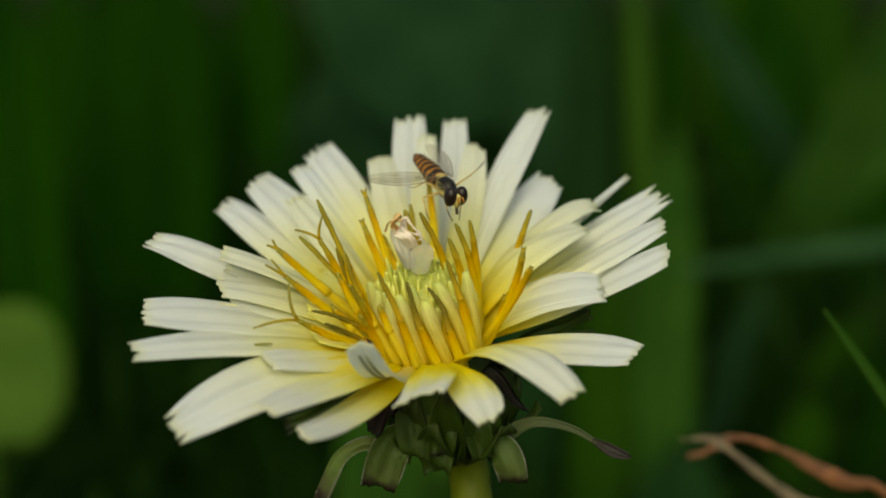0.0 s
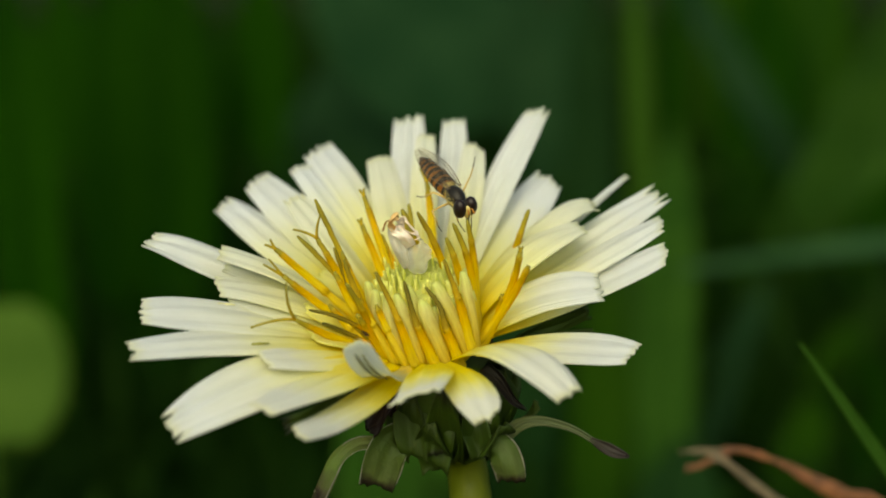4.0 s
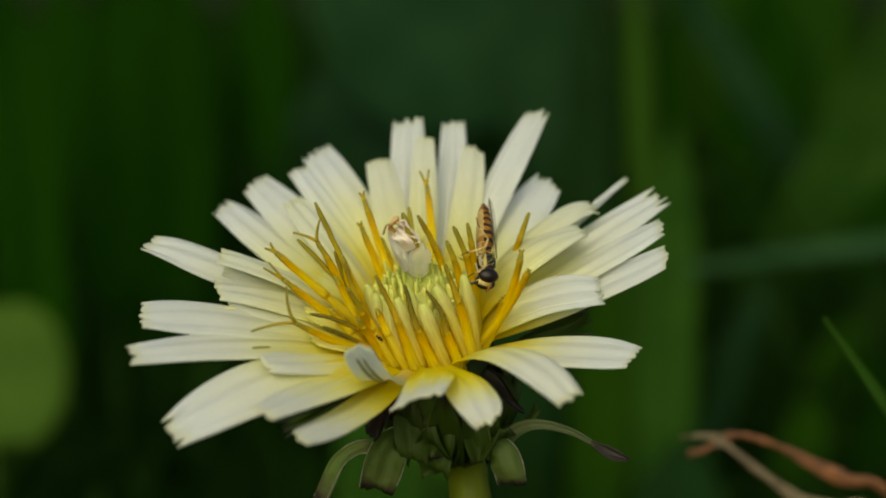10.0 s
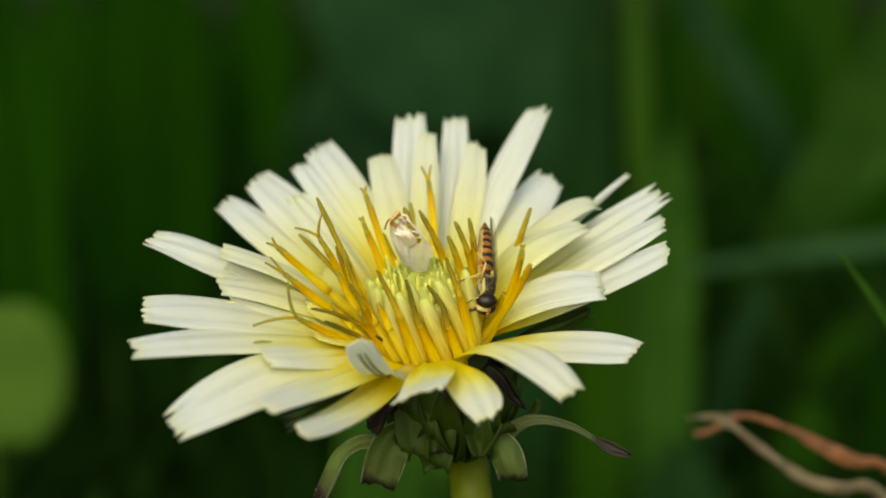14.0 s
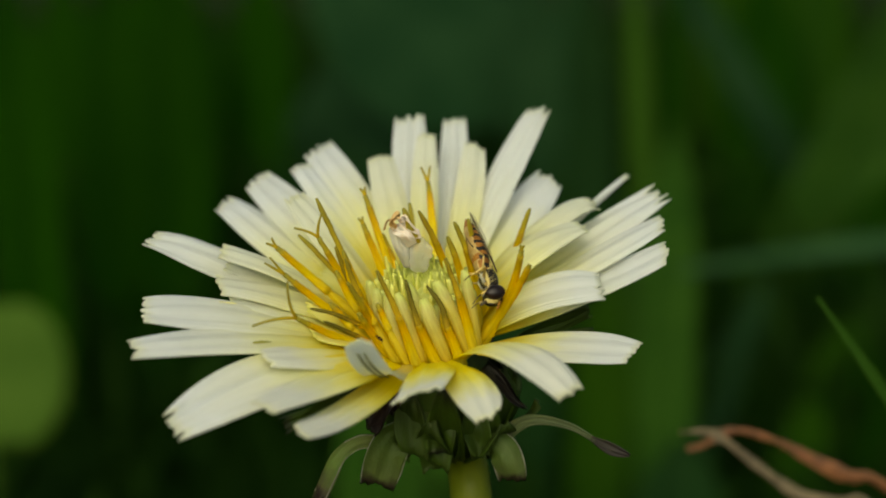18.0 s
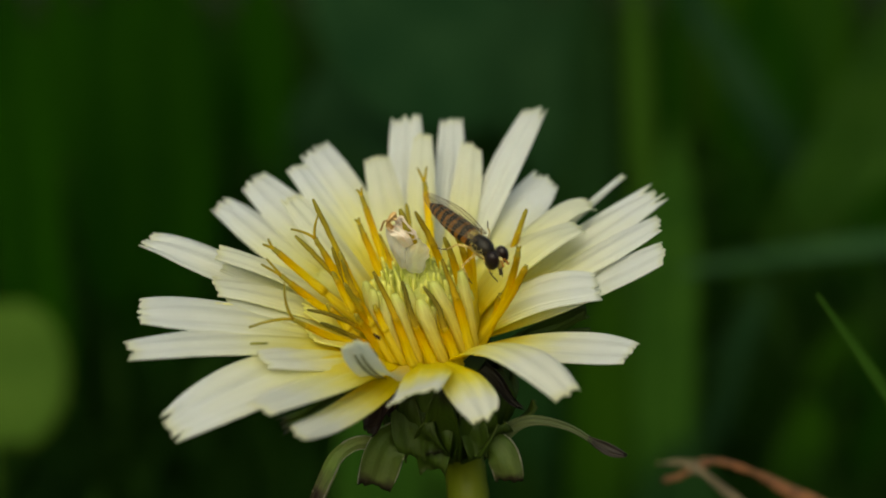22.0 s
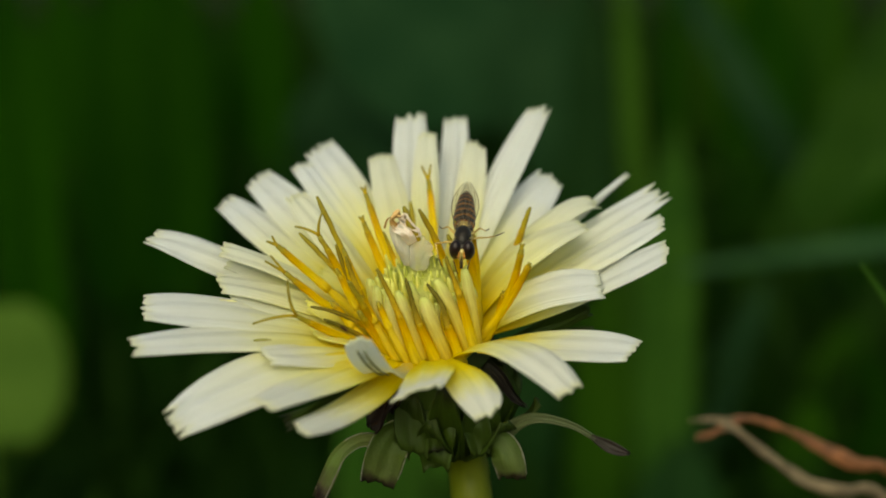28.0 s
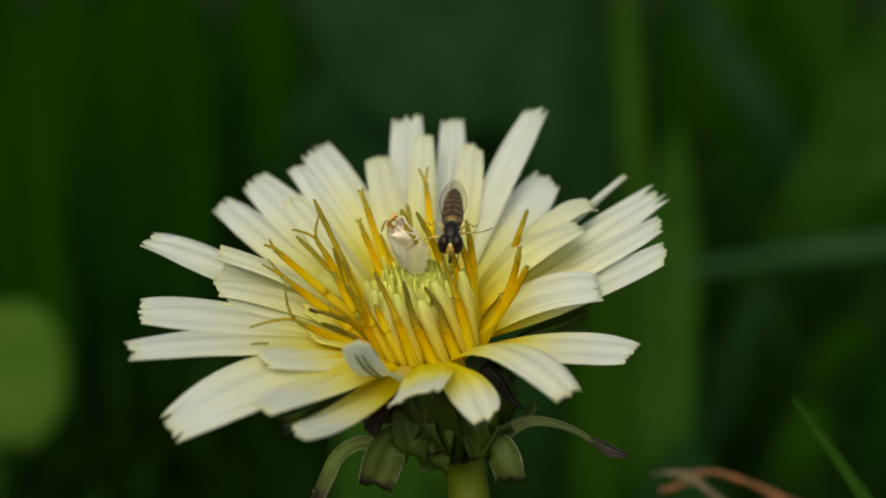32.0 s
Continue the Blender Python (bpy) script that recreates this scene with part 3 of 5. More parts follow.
# florets along the front edge, leaning over the disc
for line, low, high, style in (
        (((0.8, -4.0, 0.0), (-0.6, -4.1, 3.5), (-1.5, -3.7, 6.8)), 0.04, 0.50, BROWN_STYLE),
        (((2.5, -3.9, 0.0), (1.4, -4.0, 3.3), (1.0, -3.9, 4.9), (0.0, -3.6, 6.3)), 0.04, 0.36, BROWN_STYLE),
        (((-0.7, -4.0, 0.0), (-2.0, -4.0, 4.1), (-3.5, -3.6, 7.5)), 0.04, 0.52, UMBER_STYLE),
        (((3.3, -3.4, 1.0), (2.4, -3.4, 4.9), (1.3, -3.1, 8.2)), 0.10, 0.62, UMBER_STYLE),
        (((-1.9, -3.4, 0.0), (-4.4, -3.4, 4.5), (-5.7, -3.3, 8.3)), 0.06, 0.70, UMBER_STYLE),
        (((-2.6, -3.2, 0.1), (-4.8, -3.2, 3.8), (-6.4, -3.0, 7.2)), 0.66, 0.93, STYLE),
        (((-2.2, -3.6, 0.0), (-3.6, -3.7, 3.0), (-4.8, -3.5, 5.6)), 0.66, 0.93, STYLE),
        (((-3.1, -2.6, 0.3), (-4.9, -2.5, 4.6), (-5.9, -2.2, 8.4)), 0.66, 0.93, STYLE),
        (((-3.4, -2.9, 0.0), (-5.2, -3.1, 2.4), (-6.9, -3.0, 4.6)), 0.66, 0.93, STYLE),
        (((-1.4, -3.9, 0.0), (-2.6, -4.0, 2.8), (-3.5, -3.8, 5.0)), 0.66, 0.93, STYLE)):
    floret(0, 0, 0, 0, 0, 0, low, high, 0.0, style, 1.15 if style is STYLE else 1.5, line, 0.95)


def closed_floret(line, fat, mat):
    """A floret that has not opened: a slim rolled tube with a blunt top."""
    pts = spline(line, 14)
    part("closed_floret", tube("closed_floret", pts, lambda s: fat * (0.78 + 0.22 * min(1, s * 1.3) - 0.50 * max(0, (s - 0.78) / 0.22) ** 2), mat, 8), dandelion, "", HEAD)


# pale rolled florets between them
for line, fat in ((((1.6, -3.9, 0.0), (0.5, -4.1, 3.1), (-0.3, -3.9, 5.4)), 0.52), (((0.4, -3.5, 0.1), (-0.4, -3.5, 3.4), (-1.3, -3.3, 6.3)), 0.42), (((-1.5, -3.7, 0.2), (-2.3, -3.7, 2.8), (-2.8, -3.5, 5.5)), 0.46), (((-2.5, -3.1, 0.3), (-3.3, -3.1, 2.9), (-3.6, -2.9, 5.7)), 0.44), (((2.9, -3.4, 0.7), (1.8, -3.5, 4.1), (0.6, -3.3, 6.5)), 0.46), (((3.7, -2.9, 0.8), (3.2, -2.9, 4.0), (2.6, -2.6, 7.0)), 0.42), (((-0.2, -3.8, 0.1), (-1.2, -3.8, 3.3), (-2.1, -3.6, 5.7)), 0.44), (((-3.1, -2.0, 0.7), (-3.6, -1.9, 3.0), (-4.2, -1.7, 5.7)), 0.40)):
    closed_floret(line, fat, PALE_TUBE)


def centre_buds():
    rng = random.Random(5)
    for count, r, h, fat, mat in ((8, 0.22, 6.6, 0.11, BUD), (18, 0.55, 6.6, 0.11, BUD), (30, 0.95, 6.5, 0.12, BUD), (40, 1.40, 6.35, 0.12, BUD), (48, 1.9, 6.1, 0.13, BUD), (42, 2.4, 5.8, 0.17, BUD_YELLOW), (30, 2.9, 5.3, 0.26, BUD_YELLOW), (26, 3.4, 4.9, 0.34, PALE_TUBE), (26, 3.8, 4.0, 0.34, TUBE)):
        for i in range(count):
            az = 2 * math.pi * (i + rng.uniform(-0.35, 0.35)) / count
            hh = h * rng.uniform(0.82, 1.07)
            x, y = r * math.cos(az), r * math.sin(az)
            lean = -0.14 + rng.uniform(-0.09, 0.09)
            top = (x + lean * hh + 0.3, y * (1 - 0.02 * hh) + rng.uniform(-0.25, 0.25), hh)
            closed_floret(((x, y, 0), (x + lean * hh * 0.42 + 0.2, y, hh * 0.5), top), fat * rng.uniform(0.8, 1.2), mat)
    part("dome", blob("dome", (2.7, 2.8, 2.7), BUD, (-0.25, 0, 3.5), 14, 22, 0.15, 3, 4), dandelion, "dense yellow-green unopened florets", HEAD)
    part("disc", blob("disc", (4.0, 4.0, 3.4), TUBE, (-0.2, 0, 0.2), 12, 20), dandelion, "yellow floor of the flower head", HEAD)


centre_buds()


def withered_floret():
    """Shrivelled florets on top of the closed ones: crumpled, pale and half clear, with rust tips."""
    place = HEAD @ Matrix.Translation((-0.4 * MM, 0, 0))
    def strip(line, width, mat, twist, gutter, seed, label="", ruffle=0.3, teeth=3):
        pts = spline(line, 20)
        part("withered_floret", ribbon("withered_floret", pts, facing(pts, (0, -1, 0.25)), width, gutter, 0.06, mat, teeth, twist, ruffle, 16, seed, 0, 0, 0.08, 0.3), dandelion, label, place)
    def crease(v):
        return v * (1 + noise.noise(v * 1.3 + Vector((3, 0, 1))) * 0.30 + noise.noise(v * 3.8) * 0.12)
    part("withered_floret", blob("withered_floret", (0.98, 0.5, 1.25), FILM, (-0.25, -1.2, 7.5), 26, 34, 0, 1, 0, crease), dandelion, "shrivelled half-clear floret", place)
    part("withered_floret", blob("withered_floret", (0.55, 0.35, 0.85), FILM, (-0.95, -1.15, 8.5), 20, 28, 0, 1, 0, crease), dandelion, "", place)
    strip(((-0.9, -1.3, 6.6), (-1.3, -1.6, 8.6), (-1.7, -1.5, 10.2)), lambda s: 0.7 + 0.7 * math.sin(s * 2.9), WITHERED, 25, -0.45, 73)
    strip(((-0.5, -1.6, 8.6), (-1.1, -1.9, 9.6), (-1.9, -1.6, 10.1)), lambda s: 1.1 - 0.3 * s, WITHERED_PINK, 60, -0.4, 74, "shrivelled pinkish-white floret", 0.2)
    strip(((-0.4, -1.4, 9.0), (-0.9, -1.5, 10.2), (-1.5, -1.3, 10.7)), lambda s: 0.9 - 0.3 * s, WITHERED_PINK, -70, 0.4, 75, "", 0.25)
    strip(((-1.0, -1.5, 9.5), (-0.5, -1.7, 9.6), (0.0, -1.6, 9.1)), lambda s: 0.55 - 0.2 * s, WITHERED_PINK, 90, 0.3, 76, "", 0.2)
    strip(((-1.6, -1.5, 9.6), (-2.1, -1.7, 10.3), (-1.8, -1.6, 10.8), (-1.4, -1.5, 10.7)), lambda s: 0.50 - 0.2 * s, RUST, 40, 0.3, 77, "rust-orange shrivelled tip")
    strip(((-1.9, -1.6, 10.6), (-2.35, -1.6, 10.4), (-2.6, -1.6, 9.7)), lambda s: 0.11 - 0.05 * s, RUST, 30, 0.03, 78, "thin brown hooked tip", 0.02, 0)
    for line in (((-0.9, -1.3, 8.8), (-0.9, -1.35, 10.2), (-1.25, -1.2, 11.2)), ((-0.2, -1.5, 8.7), (-0.5, -1.6, 9.5), (-0.9, -1.6, 10.1))):
        pts = spline(line, 12)
        part("style", tube("style", pts, lambda s: 0.17 + 0.06 * math.sin(s * 3) - 0.08 * max(0, s - 0.85) / 0.15, STYLE, 8), dandelion, "", place)


withered_floret()


def crumbs():
    """Shed style and pollen lying on two petals."""
    for at, size, turn, mat, label in (((-11.35, -7.3, 3.92), (0.60, 0.11, 0.07), 20, CRUMB, "shed olive style on a petal"), ((-11.7, -7.5, 3.98), (0.24, 0.09, 0.06), 35, CRUMB, ""), ((-13.97, -3.11, 4.68), (0.42, 0.16, 0.04), 8, POLLEN, "smear of yellow pollen on a petal"), ((-14.5, -3.3, 4.86), (0.20, 0.12, 0.04), 8, POLLEN, "")):
        part("pollen", blob("pollen", size, mat, (0, 0, 0), 10, 10, 0.5, 2.5, 4), dandelion, label, HEAD @ pose(at[0] * MM, at[1] * MM, at[2] * MM, 0, 8, turn))


crumbs()


def flower_base():
    """The green cup under the petals, its close bracts and the stem."""
    cup = [Vector((1.9 * min(1.0, 0.04 + 0.09 * i), 0, -0.3 - 9.5 * i / 14)) for i in range(15)]
    part("receptacle", tube("receptacle", cup, lambda s: (3.4 + 0.9 * math.sin(s * 3.0)) * (1 - max(0, (s - 0.62) / 0.38) ** 2 * 0.66), BRACT, 20), dandelion, "green cup of the flower head", HEAD)
    rng = random.Random(14)
    for ring, count, z0, r0, length in ((0, 10, -9.2, 2.3, 8.3), (1, 8, -9.0, 2.7, 6.0)):
        for i in range(count):
            az = (i + 0.5 * ring) * 360 / count + rng.uniform(-7, 7) + 12
            pts, sides = bend(az, length * rng.uniform(0.85, 1.1), 44 + rng.uniform(-6, 6), 62 - 40 * ring + rng.uniform(-10, 10), 0, r0, z0, 1.9, 14)
            wide = rng.uniform(3.0, 3.9)
            part("bract", ribbon("bract", pts, sides, lambda s: wide * (0.7 + 0.55 * s) * (1 - s ** 3 * 0.85), 0.35, 0.2, rng.choice((BRACT, DEEP_BRACT)), 0, rng.uniform(-14, 14), 0.2, 12, 300 + 20 * ring + i, 0, 0, 0.06, 0.5, rng.uniform(-0.5, 0.1)), dandelion, "", HEAD)
    down = HEAD.inverted()
    low = [(down @ Vector(p)) / MM for p in ((0.0008, 0.0010, 0.130), (0.0012, 0.0012, 0.100), (0.0010, 0.0006, 0.050), (0.0, 0.0, -0.002))]
    stem = spline([(1.9, 0.0, -8.2), (3.2, 0.2, -13), *low], 28)
    part("stem", tube("stem", stem, lambda s: 1.56 + 0.25 * s, STEM, 18), dandelion, "smooth green hollow stem", HEAD)


flower_base()


def bract(line, width, mat, face=(0, -1, 0.2), twist=0, gutter=0.3, teeth=3, label="", margin=False, ruffle=0.15):
    """A bract that bends away from the cup along a line, with a midrib; its edge may be dry and its end dark and shrivelled."""
    pts = spline(line, 18)
    sides = facing(pts, face)
    sd = next(seeds)
    ob = part("bract", ribbon("bract", pts, sides, width, gutter, 0.16, mat, teeth, twist, ruffle, 16, sd, 0, 0, 0.06, 0.4), dandelion, label, HEAD)
    turned = [Matrix.Rotation(radians(twist * i / 18), 3, (pts[min(i + 1, 18)] - pts[max(i - 1, 0)]).normalized()) @ s for i, s in enumerate(sides)]
    ups = [-(pts[min(i + 1, 18)] - pts[max(i - 1, 0)]).normalized().cross(s) for i, s in enumerate(turned)]
    if margin:
        for sg in (1, -1):
            edge = [p + s * (sg * 0.5 * width(i / 18)) + u * (gutter * 0.6 * (0.4 + 0.6 * math.sin(math.pi * min(1, i / 18 * 1.05)))) for i, (p, s, u) in enumerate(zip(pts, turned, ups))]
            part("margin", tube("margin", edge[4:18], lambda s: 0.045 + 0.02 * math.sin(40 * s), MARGIN, 6), ob, "dry papery margin")
    return ob


bract(((-2.0, -2.6, -7.6), (-3.3, -4.0, -6.6), (-4.9, -4.6, -6.2), (-6.2, -5.2, -6.8), (-7.0, -5.6, -8.2), (-8.2, -5.8, -10.8)), lambda s: 0.95 + 0.3 * s, BRACT_PALE, (-0.5, -0.6, 0.7), 0, 0.3, 3, "pale green bract arched downwards", True)
bract(((-1.2, -2.6, -7.2), (-2.2, -4.2, -6.0), (-2.9, -5.0, -6.6), (-3.4, -5.3, -8.2), (-3.8, -5.4, -9.6)), lambda s: 1.9 + 1.0 * math.sin(s * 2.6), BRACT_MID, (-0.1, -1, 0.3), -18, 0.35, 4, "broad green bract bent back with a ragged brown end", True, 0.2)
bract(((3.4, -2.2, -7.6), (4.5, -3.6, -6.8), (5.5, -4.4, -7.0), (6.0, -4.8, -8.0), (6.3, -4.9, -9.5)), lambda s: 1.7 + 0.6 * math.sin(s * 2.6), BRACT_MID, (0.2, -1, 0.3), 15, -0.6, 3, "broad green bract bent back with a dark tip", True, 0.15)
long_bract = bract(((4.2, -2.4, -8.2), (5.2, -3.0, -7.0), (6.9, -3.2, -5.4), (8.5, -3.4, -5.0), (10.6, -3.6, -5.5), (12.3, -3.8, -6.5)), lambda s: 1.7 - 2.2 * s + 0.95 * s * s, LONG_BRACT, (0.2, -0.7, 0.8), 0, 0.12, 0, "long thin bract arched outwards", False, 0.04)
tip_line = spline(((12.0, -3.78, -6.3), (12.9, -3.85, -6.85), (13.8, -3.95, -7.3), (14.9, -4.0, -7.65)), 12)
part("bract_tip", ribbon("bract_tip", tip_line, facing(tip_line, (0.2, -0.8, 0.6)), lambda s: 0.36 + 0.60 * math.sin(s * 2.6) ** 1.3 - 0.40 * s ** 4, 0.2, 0.25, PURPLE_TIP, 0, 10, 0.05, 8, 3, 0, 0, 0.08), long_bract, "dark purple tip")
bract(((-1.6, -3.2, -1.4), (-2.4, -4.0, -2.2), (-3.0, -4.4, -3.2), (-3.6, -4.7, -4.1), (-4.2, -4.9, -5.0)), lambda s: 0.9 + 0.5 * math.sin(s * 2.8), MAROON_BRACT, (-0.3, -1, 0.3), 30, 0.5, 4, "dark purple-brown shrivelled bract under the petals", False, 0.4)
bract(((-1.9, -3.1, -2.2), (-2.5, -3.7, -3.2), (-2.8, -4.0, -4.3)), lambda s: 1.3 - 0.7 * s, MAROON_BRACT, (0, -1, 0.2), -20, 0.4, 3, "dark purple-brown shrivelled bract under the petals", False, 0.3)
bract(((-0.9, -3.4, -1.0), (-1.9, -4.0, -1.7), (-2.5, -4.2, -3.3)), lambda s: 0.85 - 0.2 * s, OLIVE_BRACT, (-0.3, -1, 0.4), 0, 0.25, 2, "olive green bract between two petals")
bract(((4.2, -1.9, -1.2), (5.2, -2.7, -1.8), (6.2, -3.5, -3.0), (7.4, -3.8, -3.9)), lambda s: 1.0 - 0.8 * s ** 2, DARK_BRACT, (0.2, -1, 0.3), 0, 0.4, 2, "dark purple-brown bract under the petals", False, 0.2)
bract(((4.0, 0.5, -3.0), (7.2, 2.0, -1.2), (9.8, 2.5, -0.2), (12.3, 3.0, 0.8)), lambda s: 1.8 - 0.3 * s, BRACT, (0.2, -1, -0.2), 0, 0.4, 3, "green bract with a dark tip behind the petals")
bract(((4.0, 0.6, -4.0), (8.0, 2.0, -1.9), (10.5, 2.4, -1.2), (12.6, 2.6, -0.9)), lambda s: 1.5 - 0.5 * s, BRACT, (0.2, -1, -0.2), 0, 0.3, 3, "green bract behind the petals")
bract(((-3.0, 0.5, -4.6), (-6.0, 1.4, -5.6), (-9.0, 2.0, -7.9), (-11.4, 2.4, -9.3)), lambda s: 0.9 + 0.4 * s, DEEP_BRACT, (-0.2, -1, 0.2), 0, 0.3, 3, "dark bract under the petals")
bract(((0.6, -3.0, -3.0), (0.9, -4.4, -4.2), (1.0, -5.0, -5.6), (0.9, -5.0, -7.0)), lambda s: 3.0 - 1.4 * s, DEEP_BRACT, (0, -1, 0.2), 10, 0.4, 2, "dark green bract folded over the cup", False, 0.25)
bract(((2.6, -2.6, -4.0), (3.4, -4.0, -5.0), (3.8, -4.5, -6.4), (3.9, -4.5, -7.6)), lambda s: 2.6 - 1.2 * s, BRACT, (0.1, -1, 0.2), -10, 0.4, 2, "dark green bract folded over the cup", False, 0.25)
bract(((-1.0, -2.8, -3.6), (-1.2, -4.3, -4.8), (-1.0, -4.9, -6.2), (-0.6, -4.8, -7.6)), lambda s: 2.9 - 1.3 * s, BRACT, (0, -1, 0.2), 8, 0.4, 2, "dark green bract folded over the cup", False, 0.25)
bract(((0.4, -2.8, -5.6), (0.6, -4.2, -6.6), (0.6, -4.6, -7.8), (0.6, -4.4, -8.9)), lambda s: 3.2 - 1.4 * s, BRACT, (0, -1, 0.2), 8, 0.4, 2, "dark green bract folded over the cup", False, 0.25)

# ---- the hoverfly: x ahead, z up, from the middle of its thorax ----
hoverfly = new("hoverfly")
tagged(hoverfly, "slender black hoverfly with orange bands and clear wings", "insect")


def build_fly():
    thorax = part("thorax", blob("thorax", (1.02, 0.64, 0.70), FLY_BLACK, (0, 0, 0), 16, 22), hoverfly, "shiny bronze-black thorax")
    for sg in (1, -1):
        part("side_plate", blob("side_plate", (0.62, 0.10, 0.16), FLY_YELLOW, (0.18, sg * 0.53, -0.24), 10, 10, 0.2, 2, 3), thorax, "yellow side stripe")
        part("side_plate", blob("side_plate", (0.44, 0.14, 0.20), FLY_WHITE, (0.05, sg * 0.40, -0.50), 8, 10, 0.4, 3, 5), thorax, "dusty pale flank")
    part("scutellum", blob("scutellum", (0.30, 0.50, 0.22), FLY_YELLOW, (-0.98, 0, 0.34), 10, 14), hoverfly, "yellow crescent-shaped scutellum")

    def belly(x):
        s = (-0.60 - x) / 4.85
        if not 0 <= s <= 1:
            return 0.05
        return max(0.05, 0.79 * min(1.0, 0.72 + 1.4 * s) * (1 - 0.52 * max(0, (s - 0.35) / 0.65) ** 1.4) * min(1.0, ((1 - s) / 0.16) ** 0.6))

    def droop(x):
        return -0.12 - 0.12 * ((x + 0.60) / 4.85) ** 2

    def saddle(name, x0, x1, mat, a0=-26, a1=206, pinch=0.34, proud=0.014):
        """A band over part of the girth of the abdomen, narrowing down the sides."""
        verts, faces, n, m = [], [], 6, 18
        for i in range(n + 1):
            for q in range(m + 1):
                a = radians(a0 + (a1 - a0) * q / m)
                side = abs(math.cos(a)) ** 2
                x = x0 + (x1 - x0) * (0.5 + (i / n - 0.5) * (1 - pinch * side)) + 0.06 * side + 0.03 * math.sin(5 * a + x0 * 7)
                r = belly(x) + proud
                verts.append(Vector((x, r * math.cos(a), r * 0.78 * math.sin(a) + droop(x))) * MM)
        for i in range(n):
            for q in range(m):
                a = i * (m + 1) + q
                faces.append((a, a + 1, a + m + 2, a + m + 1))
        return mesh_of(name, verts, faces, mat)
    pts = [Vector((-0.60 - 4.85 * i / 36, 0, droop(-0.60 - 4.85 * i / 36))) for i in range(37)]
    abdomen = part("abdomen", tube("abdomen", pts, lambda s: belly(-0.60 - 4.85 * s), FLY_ORANGE, 24, 0.78, (0, 0, 1)), hoverfly, "orange abdomen with black bands")
    part("belly", saddle("belly", -0.65, -5.3, FLY_CREAM, 200, 340, 0.0, 0.010), abdomen, "cream underside of the abdomen")
    for x0, x1 in ((-0.63, -1.14), (-1.38, -1.84), (-2.06, -2.52), (-2.76, -3.17), (-3.39, -3.77), (-3.99, -4.34), (-4.53, -4.84), (-4.99, -5.27)):
        part("band", saddle("band", x0, x1, FLY_BLACK), abdomen, "black band")
    head = part("head", blob("head", (0.44, 0.70, 0.62), FLY_BLACK, (1.36, 0, -0.05), 12, 16), hoverfly)
    for sg in (1, -1):
        part("eye", blob("eye", (0.56, 0.47, 0.76), FLY_EYE, (1.42, sg * 0.45, 0.02), 16, 20), head, "large dark brown eye")
        part("eye_rim", blob("eye_rim", (0.05, 0.34, 0.54), FLY_WHITE, (1.03, sg * 0.42, -0.16), 10, 16), head, "pale rim behind the eye")
        part("antenna", tube("antenna", [Vector((1.86, sg * 0.10, 0.22)), Vector((2.08, sg * 0.16, 0.30)), Vector((2.26, sg * 0.20, 0.16)), Vector((2.36, sg * 0.22, 0.05))], lambda s: 0.04 + 0.055 * s, FLY_ORANGE, 7), head, "short orange antenna")
    part("face", blob("face", (0.30, 0.23, 0.56), FLY_YELLOW, (1.76, 0, -0.18), 12, 14, 0.15, 2, 1), head, "pale yellow face")
    part("face_stripe", blob("face_stripe", (0.10, 0.055, 0.30), FLY_FOOT, (2.02, 0, -0.28), 8, 8), head, "dark stripe down the face")
    part("mouthparts", tube("mouthparts", [Vector((1.82, 0, -0.62)), Vector((1.92, 0, -0.85)), Vector((2.06, 0, -1.15))], lambda s: 0.13 - 0.02 * s, FLY_FOOT, 8), head, "dark proboscis")
    joints = (((0.55, 0.42, -0.45), (1.15, 0.70, -0.40), (1.50, 0.55, -1.05), (2.00, 0.32, -1.70)),
              ((0.55, -0.42, -0.45), (1.15, -0.70, -0.40), (1.50, -0.55, -1.05), (2.05, -0.22, -1.75)),
              ((0.00, -0.46, -0.45), (0.10, -1.95, -0.65), (0.55, -1.65, -1.75), (0.78, -1.42, -2.25)),
              ((-0.50, 0.42, -0.45), (-1.30, 1.15, -0.20), (-1.85, 1.55, -0.90), (-2.55, 1.80, -1.25)),
              ((-0.50, -0.42, -0.45), (-1.30, -1.15, -0.20), (-1.85, -1.55, -0.90), (-2.55, -1.80, -1.25)),
              ((0.0, 0.0, 0.0), (-0.20, 1.50, 0.85), (-0.50, 2.25, 1.20), (-0.75, 2.95, 1.75)))
    for line in joints:
        j = [Vector(p) for p in line]
        leg = part("leg", tube("leg", [j[0], j[0].lerp(j[1], 0.5) + Vector((0, 0, 0.05)), j[1]], lambda s: 0.095 - 0.035 * s, FLY_LEG, 7), hoverfly, "thin amber leg")
        part("shin", tube("shin", [j[1], j[1].lerp(j[2], 0.5) + Vector((0.03, 0, 0.03)), j[2]], lambda s: 0.06 - 0.012 * s, FLY_LEG, 7), leg)
        part("foot", tube("foot", [j[2], j[2].lerp(j[3], 0.5) - Vector((0, 0, 0.05)), j[3]], lambda s: 0.046 - 0.015 * s, FLY_FOOT, 6), leg, "dark foot")
    return leg


raised_leg = build_fly()


